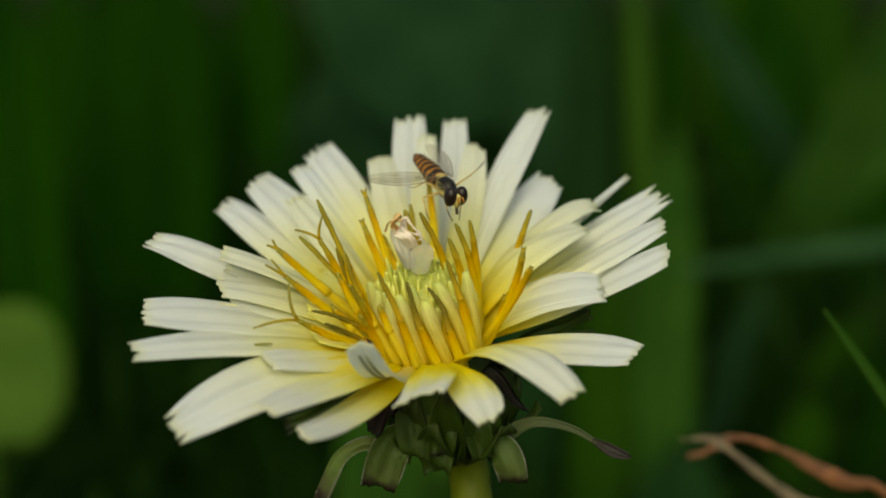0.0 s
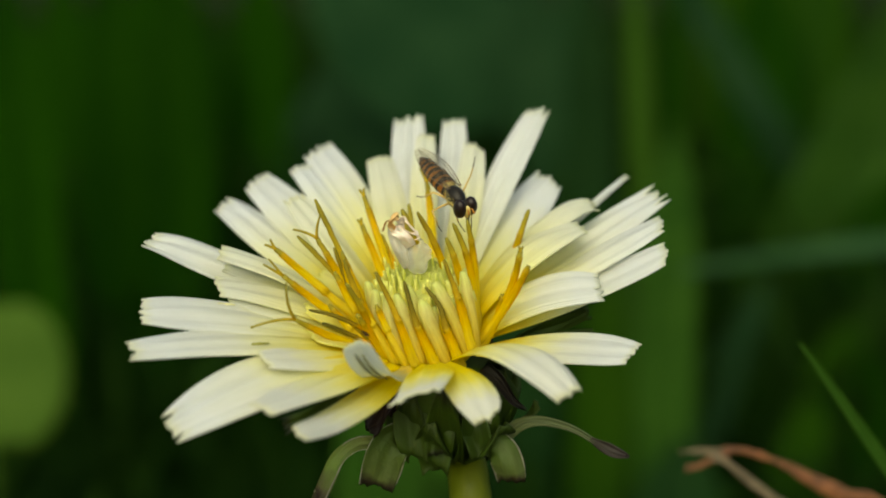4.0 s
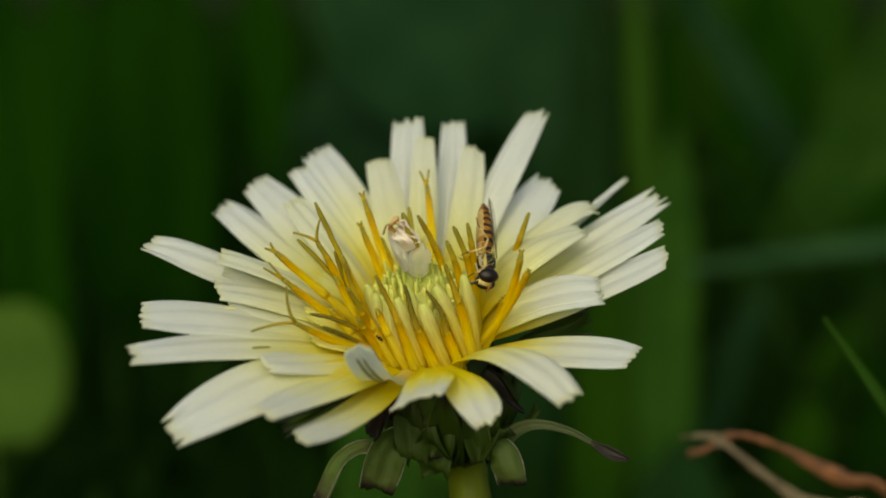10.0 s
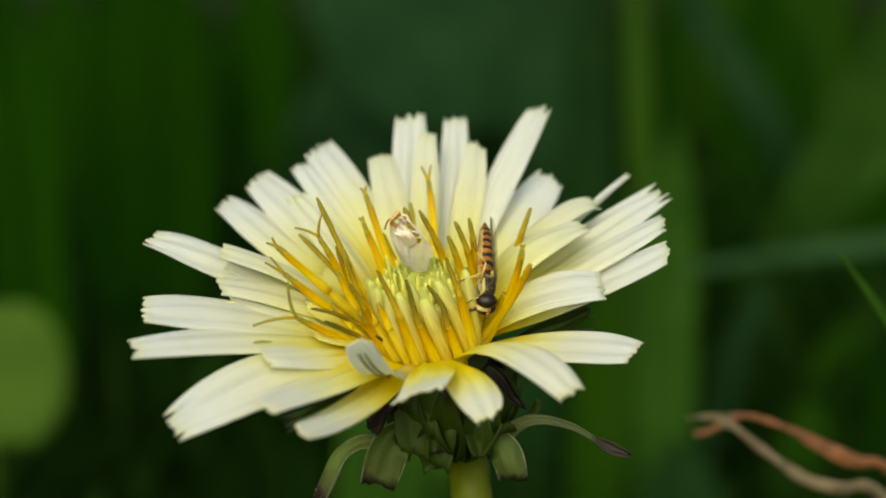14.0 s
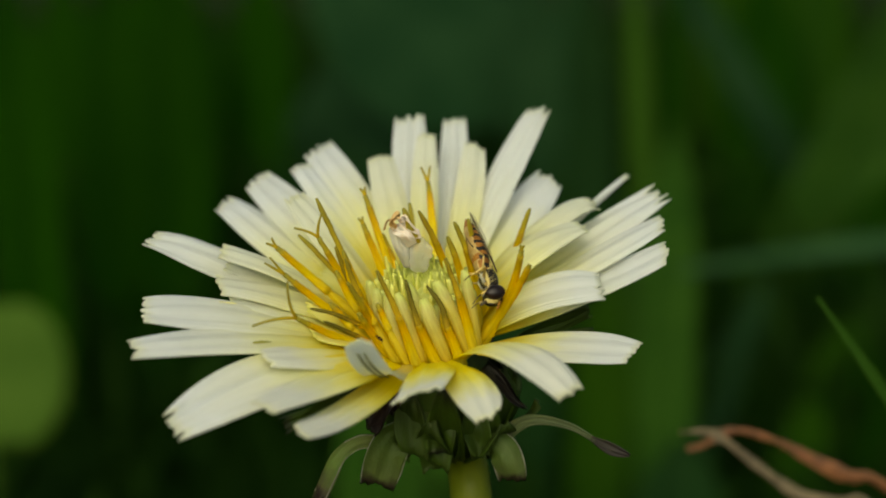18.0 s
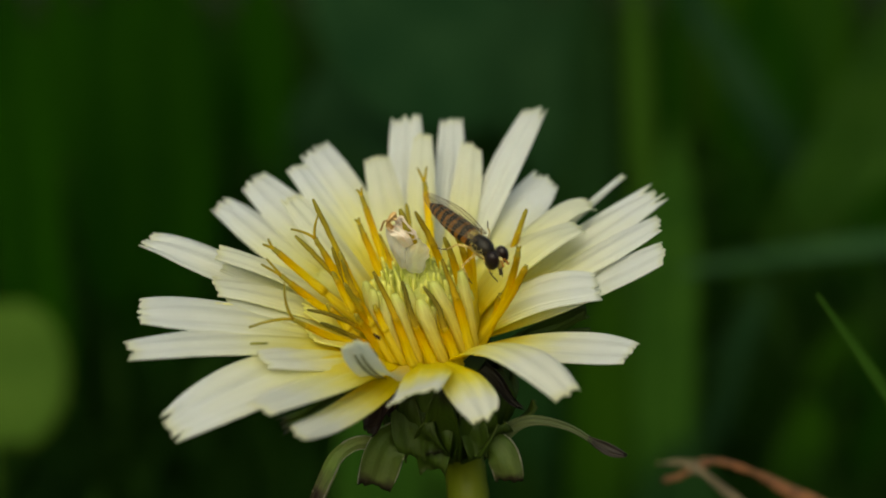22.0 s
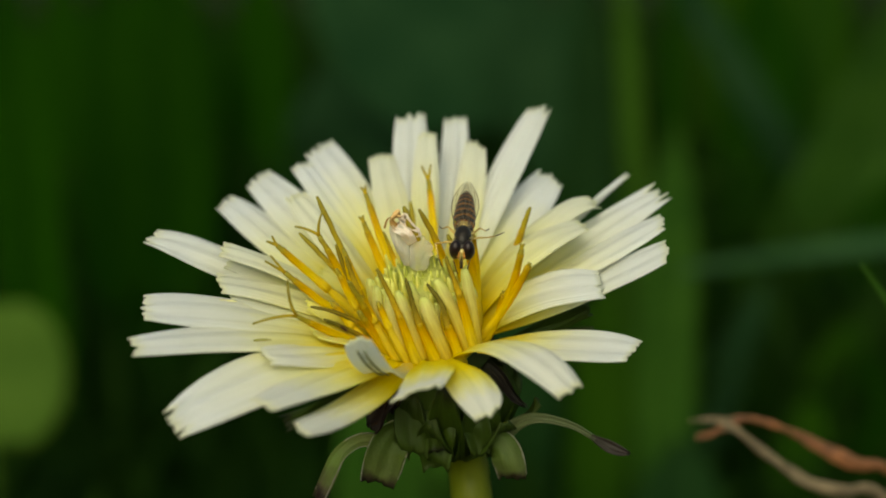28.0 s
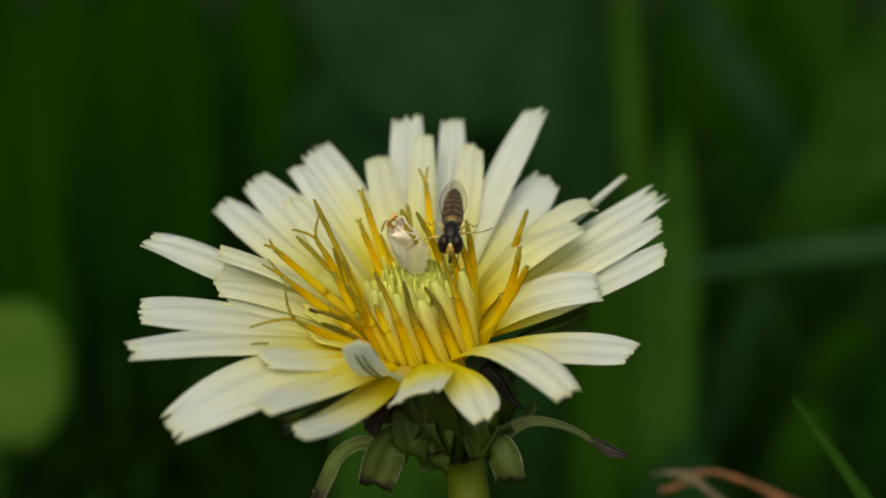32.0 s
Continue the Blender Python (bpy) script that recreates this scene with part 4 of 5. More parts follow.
def fur():
    """Short golden hair on the sides and underside of the thorax."""
    rng = random.Random(21)
    verts, faces = [], []
    for _ in range(260):
        a = rng.choice((rng.uniform(150, 245), rng.uniform(-65, 30)))
        x = rng.uniform(-0.85, 0.75)
        d = Vector((rng.uniform(-0.5, 0.2), math.cos(radians(a)), math.sin(radians(a)))).normalized()
        k = math.sqrt(1 - (x / 1.02) ** 2) * 0.97
        p = Vector((x, 0.64 * k * math.cos(radians(a)), 0.70 * k * math.sin(radians(a))))
        u = d.cross(Vector((1, 0.2, 0.1))).normalized() * 0.016
        v = d.cross(u)
        m = len(verts)
        verts += [(p + u) * MM, (p - u * 0.5 + v) * MM, (p - u * 0.5 - v) * MM, (p + d * rng.uniform(0.14, 0.30)) * MM]
        faces += [(m, m + 1, m + 3), (m + 1, m + 2, m + 3), (m + 2, m, m + 3)]
    part("fur", mesh_of("fur", verts, faces, FLY_YELLOW), hoverfly, "short golden hair on the thorax")


fur()


def build_wing(sg):
    """A membrane from its hinge back along -x, with veins; sg: 1 for the fly's left."""
    n, m = 18, 6
    verts, faces = [], []
    for side in (0.012, -0.012):
        for i in range(n + 1):
            s = i / n
            lead = -0.25 + 0.75 * math.sin(min(1, s * 1.15) * math.pi * 0.62)
            half = 0.72 * math.sin(math.pi * (0.10 + 0.86 * s)) ** 0.6 * (0.55 + 0.45 * math.sin(s * math.pi * 0.85))
            for j in range(m + 1):
                v = j / m
                y = sg * (lead * 0.35 + half * (1 - 2 * v) * 0.92 - 0.1)
                verts.append(Vector((-5.7 * s, y, side + 0.05 * math.sin(v * 9) * s)) * MM)
    k = (n + 1) * (m + 1)
    for i in range(n):
        for j in range(m):
            a = i * (m + 1) + j
            faces.append((a, a + 1, a + m + 2, a + m + 1))
            faces.append((k + a, k + a + m + 1, k + a + m + 2, k + a + 1))
    wing = part("wing", mesh_of("wing", verts, faces, WING), hoverfly, "clear veined wing")

    def edge(s, v):
        lead = -0.25 + 0.75 * math.sin(min(1, s * 1.15) * math.pi * 0.62)
        half = 0.72 * math.sin(math.pi * (0.10 + 0.86 * s)) ** 0.6 * (0.55 + 0.45 * math.sin(s * math.pi * 0.85))
        return Vector((-5.7 * s, sg * (lead * 0.35 + half * (1 - 2 * v) * 0.92 - 0.1), 0.03 + 0.05 * math.sin(v * 9) * s))
    for v0, v1, s0, s1, r in ((0.0, 0.0, 0, 0.97, 0.034), (0.35, 0.15, 0, 0.80, 0.024), (0.5, 0.32, 0, 0.93, 0.022), (0.55, 0.55, 0.05, 0.90, 0.018), (0.6, 0.8, 0.05, 0.70, 0.016), (1.0, 1.0, 0.06, 0.97, 0.016)):
        part("vein", tube("vein", [edge(s0 + (s1 - s0) * i / 10, v0 + (v1 - v0) * i / 10) for i in range(11)], lambda s: r * (1 - 0.4 * s), VEIN, 5), wing)
    return wing


wing_left, wing_right = build_wing(1), build_wing(-1)


# ---- a tiny beetle that creeps among the florets ----
beetle = new("beetle")
tagged(beetle, "tiny dark brown beetle creeping among the florets", "insect")


def build_beetle():
    part("body", blob("body", (0.24, 0.13, 0.12), BEETLE, (-0.03, 0, 0), 10, 12), beetle)
    part("head", blob("head", (0.10, 0.09, 0.08), BEETLE, (0.25, 0, 0), 8, 10), beetle)
    for x in (-0.15, 0.05, 0.2):
        for sg in (1, -1):
            part("leg", tube("leg", [Vector((x, sg * 0.1, 0)), Vector((x * 1.3, sg * 0.19, 0.03)), Vector((x * 1.6, sg * 0.26, -0.12))], lambda s: 0.016, BEETLE, 5), beetle)


build_beetle()


# ---- grass and leaves round the flower ----
def grass_blade(base, tip, width, sag=0.1, turn=0.0, mat=GRASS, label="tall green grass blade", name="grass_blade", flat=0.35):
    """A blade from the ground to its tip: folded along the middle, wide below, pointed above. Metres; width in mm."""
    a, c = Vector((*base, -0.004)), Vector(tip)
    mid = a.lerp(c, 0.55) + Vector((0, 0, sag * (c - a).length))
    mid.x += (a.x - c.x) * sag
    pts = spline([(a - a) / MM, (mid - a) / MM, (c - a) / MM], 16)
    sides = []
    for i in range(17):
        q = pts[min(i + 1, 16)] - pts[max(i - 1, 0)]
        sd = Vector((math.cos(radians(turn)), math.sin(radians(turn)), 0))
        sd = (sd - q.normalized() * sd.dot(q.normalized())).normalized()
        sides.append(sd)
    ob = new(name, ribbon(name, pts, sides, lambda s: width * (0.75 + 0.5 * s) * (1 - s ** 5) + 0.3, flat * width * 0.35, 0.35, mat, 0, 8, 0.3, 6, next(seeds)))
    ob.matrix_basis = Matrix.Translation(a)
    rib = [p - sd.cross(pts[-1]).normalized() * 0.12 for p, sd in zip(pts, sides)]
    part("midrib", tube("midrib", rib, lambda s: 0.05 * width * (1 - s) + 0.1, mat, 6), ob)
    return tagged(ob, label, "grass", "grass round the flower")


def broad_leaf(centre, size, tilt, turn, mat, label, blunt=0.55):
    """A broad oval leaf on a stalk from the ground. Metres; size is length and width in mm."""
    c = Vector(centre)
    ob = new("broad_leaf")
    ob.matrix_basis = Matrix.Translation((c.x, c.y, -0.003))
    tagged(ob, label, "leaf", "leaves round the flower")
    length, width = size
    m = Matrix.Translation((0, 0, c.z + 0.003)) @ pose(0, 0, 0, tilt, 0, turn)
    pts = [Vector((0, (i / 16 - 0.5) * length, 1.2 * math.sin(i / 16 * 3.0))) for i in range(17)]
    part("blade", ribbon("blade", pts, [Vector((1, 0, 0))] * 17, lambda s: width * math.sin(math.pi * (0.06 + 0.9 * s)) ** blunt, 1.6, 0.4, mat, 0, 0, 0.5, 10, next(seeds)), ob, "", m)
    foot = (m @ Vector((0, -length / 2 * MM, 0))) / MM
    part("stalk", tube("stalk", spline([(0, 0, 0), (foot.x * 0.6, foot.y * 0.7, foot.z * 0.5), tuple(foot)], 10), lambda s: 1.0 - 0.3 * s, mat, 8), ob)
    return ob


# the darkest blades carry the sward's shade in their colour
grass_blade((-0.127, 0.406), (-0.1454, 0.439, 0.185), 24, 0.0, 0, GRASS_SHADED)
grass_blade((-0.114, 0.477), (-0.1249, 0.510, 0.185), 32, 0.0, 0, GRASS_SHADED)
grass_blade((-0.102, 0.538), (-0.1080, 0.571, 0.184), 33, 0.0, 0, GRASS_SHADED)
grass_blade((-0.167, 0.609), (-0.1718, 0.642, 0.184), 31, 0.0, 0, GRASS_SHADED)
grass_blade((-0.080, 0.660), (-0.0849, 0.693, 0.184), 16, 0.0, 0, GRASS_SHADED)
grass_blade((0.059, 0.660), (0.0409, 0.693, 0.184), 36, 0.0, 0, GRASS_TEAL)
grass_blade((0.073, 0.660), (0.0628, 0.693, 0.184), 25, 0.0, 0, GRASS_TEAL)
grass_blade((0.150, 0.640), (0.1560, 0.690, 0.184), 44, 0.0, 0, GRASS_SHADED)
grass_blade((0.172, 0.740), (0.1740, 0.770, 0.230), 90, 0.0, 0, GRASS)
grass_blade((0.121, 0.376), (0.1362, 0.388, 0.066), 27, 0.0, 0, GRASS_SHADED)
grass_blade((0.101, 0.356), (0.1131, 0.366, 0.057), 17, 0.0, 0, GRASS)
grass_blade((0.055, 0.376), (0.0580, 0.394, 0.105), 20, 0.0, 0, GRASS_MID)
grass_blade((0.057, 0.477), (0.0552, 0.510, 0.185), 19, 0.0, 0, GRASS_SHADED_BLUE)
grass_blade((-0.150, 0.745), (-0.150, 0.775, 0.184), 70, 0.0, 0, GRASS_SHADED)
grass_blade((-0.098, 0.765), (-0.098, 0.795, 0.184), 40, 0.0, 0, GRASS_SHADED)
stalk_blade = grass_blade((0.064, 0.335), (0.0558, 0.371, 0.200), 7.5, 0.0, 0, GRASS_STALK, "slim upright grass stalk")
grass_blade((0.074, 0.376), (0.0728, 0.411, 0.201), 7, 0.0, 0, GRASS_SHADED, "slim upright grass stalk")
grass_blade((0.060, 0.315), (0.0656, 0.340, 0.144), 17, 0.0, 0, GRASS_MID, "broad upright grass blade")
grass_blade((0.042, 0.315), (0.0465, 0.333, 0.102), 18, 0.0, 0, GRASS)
grass_blade((0.021, 0.345), (0.0255, 0.360, 0.098), 26, 0.0, 0, GRASS_SHADED_BLUE)
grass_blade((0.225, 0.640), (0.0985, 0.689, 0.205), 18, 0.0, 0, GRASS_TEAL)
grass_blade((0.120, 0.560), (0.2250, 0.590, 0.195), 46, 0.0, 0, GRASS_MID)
grass_blade((-0.090, 0.457), (-0.0982, 0.490, 0.185), 25, 0.0, 0, GRASS_SHADED)
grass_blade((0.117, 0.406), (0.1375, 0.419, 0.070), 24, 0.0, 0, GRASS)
grass_blade((0.130, 0.538), (0.1906, 0.556, 0.102), 23, 0.0, 0, GRASS_SHADED)
grass_blade((0.198, 0.762), (0.1751, 0.794, 0.183), 37, 0.0, 0, BROWN_LEAF, "dead brown blade deep in the grass")
grass_blade((0.065, 0.376), (0.1030, 0.392, 0.088), 13, 0.0, 0, GRASS_TEAL)
grass_blade((0.116, 0.406), (0.1375, 0.418, 0.066), 21, 0.0, 0, GRASS)
grass_blade((0.155, 0.437), (0.1509, 0.449, 0.068), 12, 0.0, 0, GRASS)
grass_blade((-0.014, 0.318), (-0.011, 0.330, 0.080), 34, 0.0, 0, GRASS_MID)
# added low dark blade, stands in for shade at the broad blade's foot
grass_blade((0.060, 0.285), (0.064, 0.300, 0.064), 26, 0.0, 0, GRASS_SHADED_BLUE)
broad_leaf((-0.1170, 0.300, 0.0805), (37, 40), 72, 8, GRASS_LIGHT, "rounded light green leaf in the grass", 0.32)
broad_leaf((-0.010, 0.70, 0.158), (125, 125), 60, 35, GRASS_TEAL, "broad blue-green leaf deep in the grass")
broad_leaf((-0.0493, 0.72, 0.095), (110, 90), 60, -40, GRASS_TEAL, "broad blue-green leaf deep in the grass")


def bent_blade():
    """A long blade bent over until it lies level."""
    pts = spline([(0, 0, -3), (-6, 2, 70), (-24, 1, 121), (-60, 0, 119.5), (-90, -1, 116), (-112, -2, 113)], 26)
    sides = [Vector((0, 0.86, 0.5))] * 27
    ob = new("grass_blade", ribbon("grass_blade", pts, sides, lambda s: 9.0 * (1 - 0.85 * s ** 3), 0.8, 0.35, GRASS_BLUE, 0, 0, 0.3, 6, 77))
    ob.matrix_basis = Matrix.Translation((0.170, 0.275, 0))
    tagged(ob, "blue-green grass blade bent over level", "grass", "grass round the flower")


bent_blade()

near_blade = new("grass_blade", ribbon("grass_blade", spline([(44, -10, -176), (38, -9, -90), (25, -6, -38), (13, -3, -18.6), (5, -1.2, -7.0), (0, 0, 0)], 32), [Vector((0.80, 0.2, 0.56)).normalized()] * 33, lambda s: 1.7 * (1 - s ** 3) + 0.2, 0.4, 0.2, GRASS_MID, 0, 10, 0.05, 6, 31))
near_blade.matrix_basis = Matrix.Translation((0.0343, 0.0184, 0.1608))
tagged(near_blade, "slender green grass blade with a fine tip", "grass", "grass round the flower")

# a dry folded grass leaf hanging in the sward
dry_leaf = new("dry_grass_leaf")
dry_leaf.matrix_basis = Matrix.Translation((0.0276, 0.0309, 0.1451))
tagged(dry_leaf, "folded dry brown grass leaf among green grass", "leaf")


def build_dry_leaf():
    upper = spline([(-3.7, -0.2, -1.3), (-2.2, 0, -1.0), (-0.6, 0.2, -0.1), (1.1, 0.3, 0.4), (3.1, 0.2, 0.0), (5.5, 0, -0.9), (7.4, -0.3, -1.9), (9.4, -0.6, -2.9), (11.8, -0.8, -3.85), (14.6, -0.9, -4.5), (22, 0, -12), (30, 1, -34), (36, 3, -80), (40, 5, -152)], 78)
    lower = spline([(-1.2, -0.3, -0.2), (-0.2, -0.5, -0.3), (1.2, -1.2, -1.3), (2.9, -2.0, -2.5), (4.5, -2.6, -3.6), (5.9, -3.0, -4.5), (7.3, -3.4, -5.0), (9.6, -3.8, -5.4), (12.7, -4.2, -5.6), (18, -5, -13), (24, -5, -42), (30, -4, -90), (34, -4, -152)], 72)

    def broad(s):
        return 0.50 + 0.55 * math.exp(-((s - 0.16) / 0.07) ** 2) + 1.0 * math.exp(-((s - 0.55) / 0.14) ** 2) + 0.10 * math.sin(s * 47) + 0.06 * math.sin(s * 101)
    part("strip", ribbon("strip", upper, [Vector((0.1, 0.5, 0.86)).normalized()] * 79, broad, 0.35, 0.2, DRY, 0, 45, 0.20, 8, 5, 0, 0, 0.10), dry_leaf, "rust-brown dry strip")
    spike = spline([(-0.2, 0, 0.1), (-2.2, 0.2, 0.25), (-4.3, 0.1, 0.25)], 10)
    part("strip", ribbon("strip", spike, [Vector((0.1, 0.4, 0.9)).normalized()] * 11, lambda s: 0.75 * (1 - s) + 0.15, 0.2, 0.15, DRY_PALE, 0, 60, 0.1, 4, 8), dry_leaf, "split dry end")
    part("strip", ribbon("strip", lower, [Vector((0.3, 0.6, 0.74)).normalized()] * 73, lambda s: 0.62 + 0.55 * min(1, 2 * s) + 0.10 * math.sin(s * 37), 0.3, 0.2, DRY_PALE, 0, 35, 0.10, 8, 6, 0, 0, 0.08), dry_leaf, "bleached tan dry strip")

build_dry_leaf()


def meadow():
    """The sward all round the flower: thousands of thin blades in one mesh, thicker near the flower. Its colour is
    darkened for shade between blades.
    """
    rng = np.random.default_rng(11)
    n = 52000
    r = 0.03 + 2.75 * rng.random(n) ** 1.45
    az = rng.uniform(0, 2 * math.pi, n)
    x, y = r * np.cos(az), r * np.sin(az)
    h = (rng.uniform(0.03, 0.09, n) + 0.06 * np.minimum(1, r)) * np.minimum(1, 0.35 + r)
    h = np.where(r < 0.38, rng.uniform(0.02, 0.06, n), h)
    w = rng.uniform(0.002, 0.007, n)
    a = rng.uniform(0, 6.28, n)
    lx, ly = rng.normal(0, 0.35, n) * h, rng.normal(0, 0.3, n) * h
    cx, sx = np.cos(a) * w, np.sin(a) * w
    verts = np.zeros((n, 10, 3))
    for i, s in enumerate((0, 0.4, 0.75)):
        ww = 1 - s * 0.6
        px, py, pz = x + lx * s * s, y + ly * s * s, h * s - 0.003
        verts[:, 3 * i] = np.stack([px - cx * ww, py - sx * ww, pz], 1)
        verts[:, 3 * i + 1] = np.stack([px, py + 0.2 * w, pz], 1)
        verts[:, 3 * i + 2] = np.stack([px + cx * ww, py + sx * ww, pz], 1)
    verts[:, 9] = np.stack([x + lx, y + ly, h * 0.97], 1)
    quads = np.array([(0, 1, 4, 3), (1, 2, 5, 4), (3, 4, 7, 6), (4, 5, 8, 7)])
    tips = np.array([(6, 7, 9), (7, 8, 9)])
    k = (np.arange(n) * 10)[:, None, None]
    faces = (quads[None] + k).reshape(-1, 4).tolist() + (tips[None] + k).reshape(-1, 3).tolist()
    tagged(new("meadow_grass", mesh_of("meadow_grass", verts.reshape(-1, 3).tolist(), faces, GRASS_FAR)), "dense green meadow grass, darkened for its own shade", "grass", kind="stuff")


meadow()


# ---- what the wind and the insect do ----
SWAY = [
    (0.0, 0.05, 0.03, 0.26, -0.15, 0.02, -0.06),
    (0.5, 0.07, 0.05, 0.13, -0.24, 0.03, -0.12),
    (1.0, 0.05, 0.01, 0.08, -0.05, -0.04, -0.16),
    (1.5, 0.01, -0.07, 0.15, -0.07, 0.01, -0.24),
    (2.0, -0.00, -0.05, 0.07, -0.10, 0.00, 0.01),
    (2.5, 0.04, 0.11, 0.01, -0.16, -0.01, -0.04),
    (3.0, 0.05, 0.06, 0.16, -0.22, -0.02, -0.24),
    (3.5, 0.00, -0.08, -0.10, 0.02, -0.05, -0.02),
    (5.5, 0.03, -0.03, 0.06, -0.01, 0.03, -0.08),
    (6.0, 0.00, 0.00, 0.00, 0.00, 0.00, 0.00),
    (6.5, -0.02, -0.05, -0.04, 0.07, -0.05, 0.03),
    (7.0, 0.06, -0.18, 0.27, 0.03, 0.08, -0.16),
    (7.5, -0.03, -0.00, 0.12, -0.03, -0.03, -0.13),
    (8.0, 0.04, -0.07, 0.18, -0.05, 0.04, -0.14),
    (8.5, 0.04, -0.03, 0.16, -0.07, 0.04, -0.13),
    (9.0, 0.04, -0.04, 0.07, -0.05, 0.08, -0.14),
    (9.5, 0.02, 0.03, 0.01, -0.10, 0.00, -0.16),
    (10.0, 0.06, -0.05, 0.20, -0.06, -0.05, -0.24),
    (10.5, 0.06, -0.01, 0.10, -0.00, -0.08, -0.11),
    (11.0, 0.04, -0.01, 0.16, -0.14, 0.04, -0.17),
    (11.5, -0.04, -0.10, 0.01, 0.01, 0.04, 0.01),
    (12.0, 0.05, -0.19, 0.32, -0.08, 0.07, -0.17),
    (12.5, 0.01, -0.18, 0.27, -0.08, 0.03, -0.11),
    (13.0, -0.01, -0.09, 0.19, -0.04, -0.01, -0.13),
    (13.5, -0.04, -0.06, 0.02, -0.03, -0.04, 0.01),
    (14.0, 0.02, -0.01, 0.04, -0.06, 0.02, 0.08),
    (14.5, 0.01, -0.00, 0.07, -0.02, -0.05, 0.02),
    (16.5, -0.01, -0.11, 0.02, -0.02, 0.03, 0.15),
    (17.0, -0.02, 0.05, 0.07, -0.11, -0.05, -0.02),
    (17.5, -0.04, 0.00, -0.16, -0.02, 0.00, 0.01),
    (18.0, -0.04, -0.01, 0.04, -0.11, -0.04, 0.03),
    (18.5, -0.04, -0.01, -0.05, -0.07, -0.02, 0.02),
    (19.0, -0.02, 0.03, -0.11, -0.07, -0.01, 0.08),
    (19.5, -0.03, 0.02, -0.10, -0.03, -0.07, 0.03),
    (20.0, 0.01, -0.01, -0.06, -0.01, -0.05, 0.02),
    (20.5, 0.04, 0.02, 0.09, -0.14, 0.00, -0.07),
    (21.0, 0.00, 0.02, -0.01, -0.12, -0.00, -0.08),
    (21.5, 0.04, -0.03, -0.02, -0.08, -0.04, -0.04),
    (22.0, 0.01, -0.10, 0.16, -0.09, 0.07, -0.01),
    (22.5, 0.01, -0.04, 0.16, -0.13, 0.05, -0.10),
    (23.0, -0.04, 0.11, -0.16, -0.09, -0.11, 0.14),
    (23.5, 0.04, 0.04, -0.02, -0.09, -0.00, -0.07),
    (24.0, 0.02, -0.13, 0.11, -0.07, -0.02, -0.09),
    (24.5, 0.15, -0.14, 0.53, -0.09, -0.02, -0.38),
    (25.0, -0.01, -0.07, 0.29, -0.10, -0.05, -0.19),
    (25.5, 0.02, 0.03, 0.22, -0.15, -0.03, -0.20),
    (27.5, -0.07, 0.02, -0.01, -0.11, -0.12, -0.09),
    (28.0, -0.10, 0.03, -0.09, -0.20, -0.05, 0.12),
    (28.5, -0.10, -0.09, -0.02, -0.07, -0.01, 0.04),
    (29.0, -0.09, -0.10, 0.02, -0.05, 0.00, 0.05),
    (29.5, -0.01, 0.01, -0.03, -0.07, -0.02, -0.02),
    (30.0, -0.02, -0.05, 0.07, -0.10, -0.04, -0.12),
    (30.5, -0.04, 0.05, 0.04, -0.14, -0.07, -0.07),
    (31.0, -0.04, -0.16, 0.12, -0.05, -0.08, -0.07),
    (31.5, -0.09, -0.20, 0.09, -0.02, 0.00, 0.05),
    (32.0, -0.02, -0.06, 0.11, -0.13, 0.02, -0.05),
]
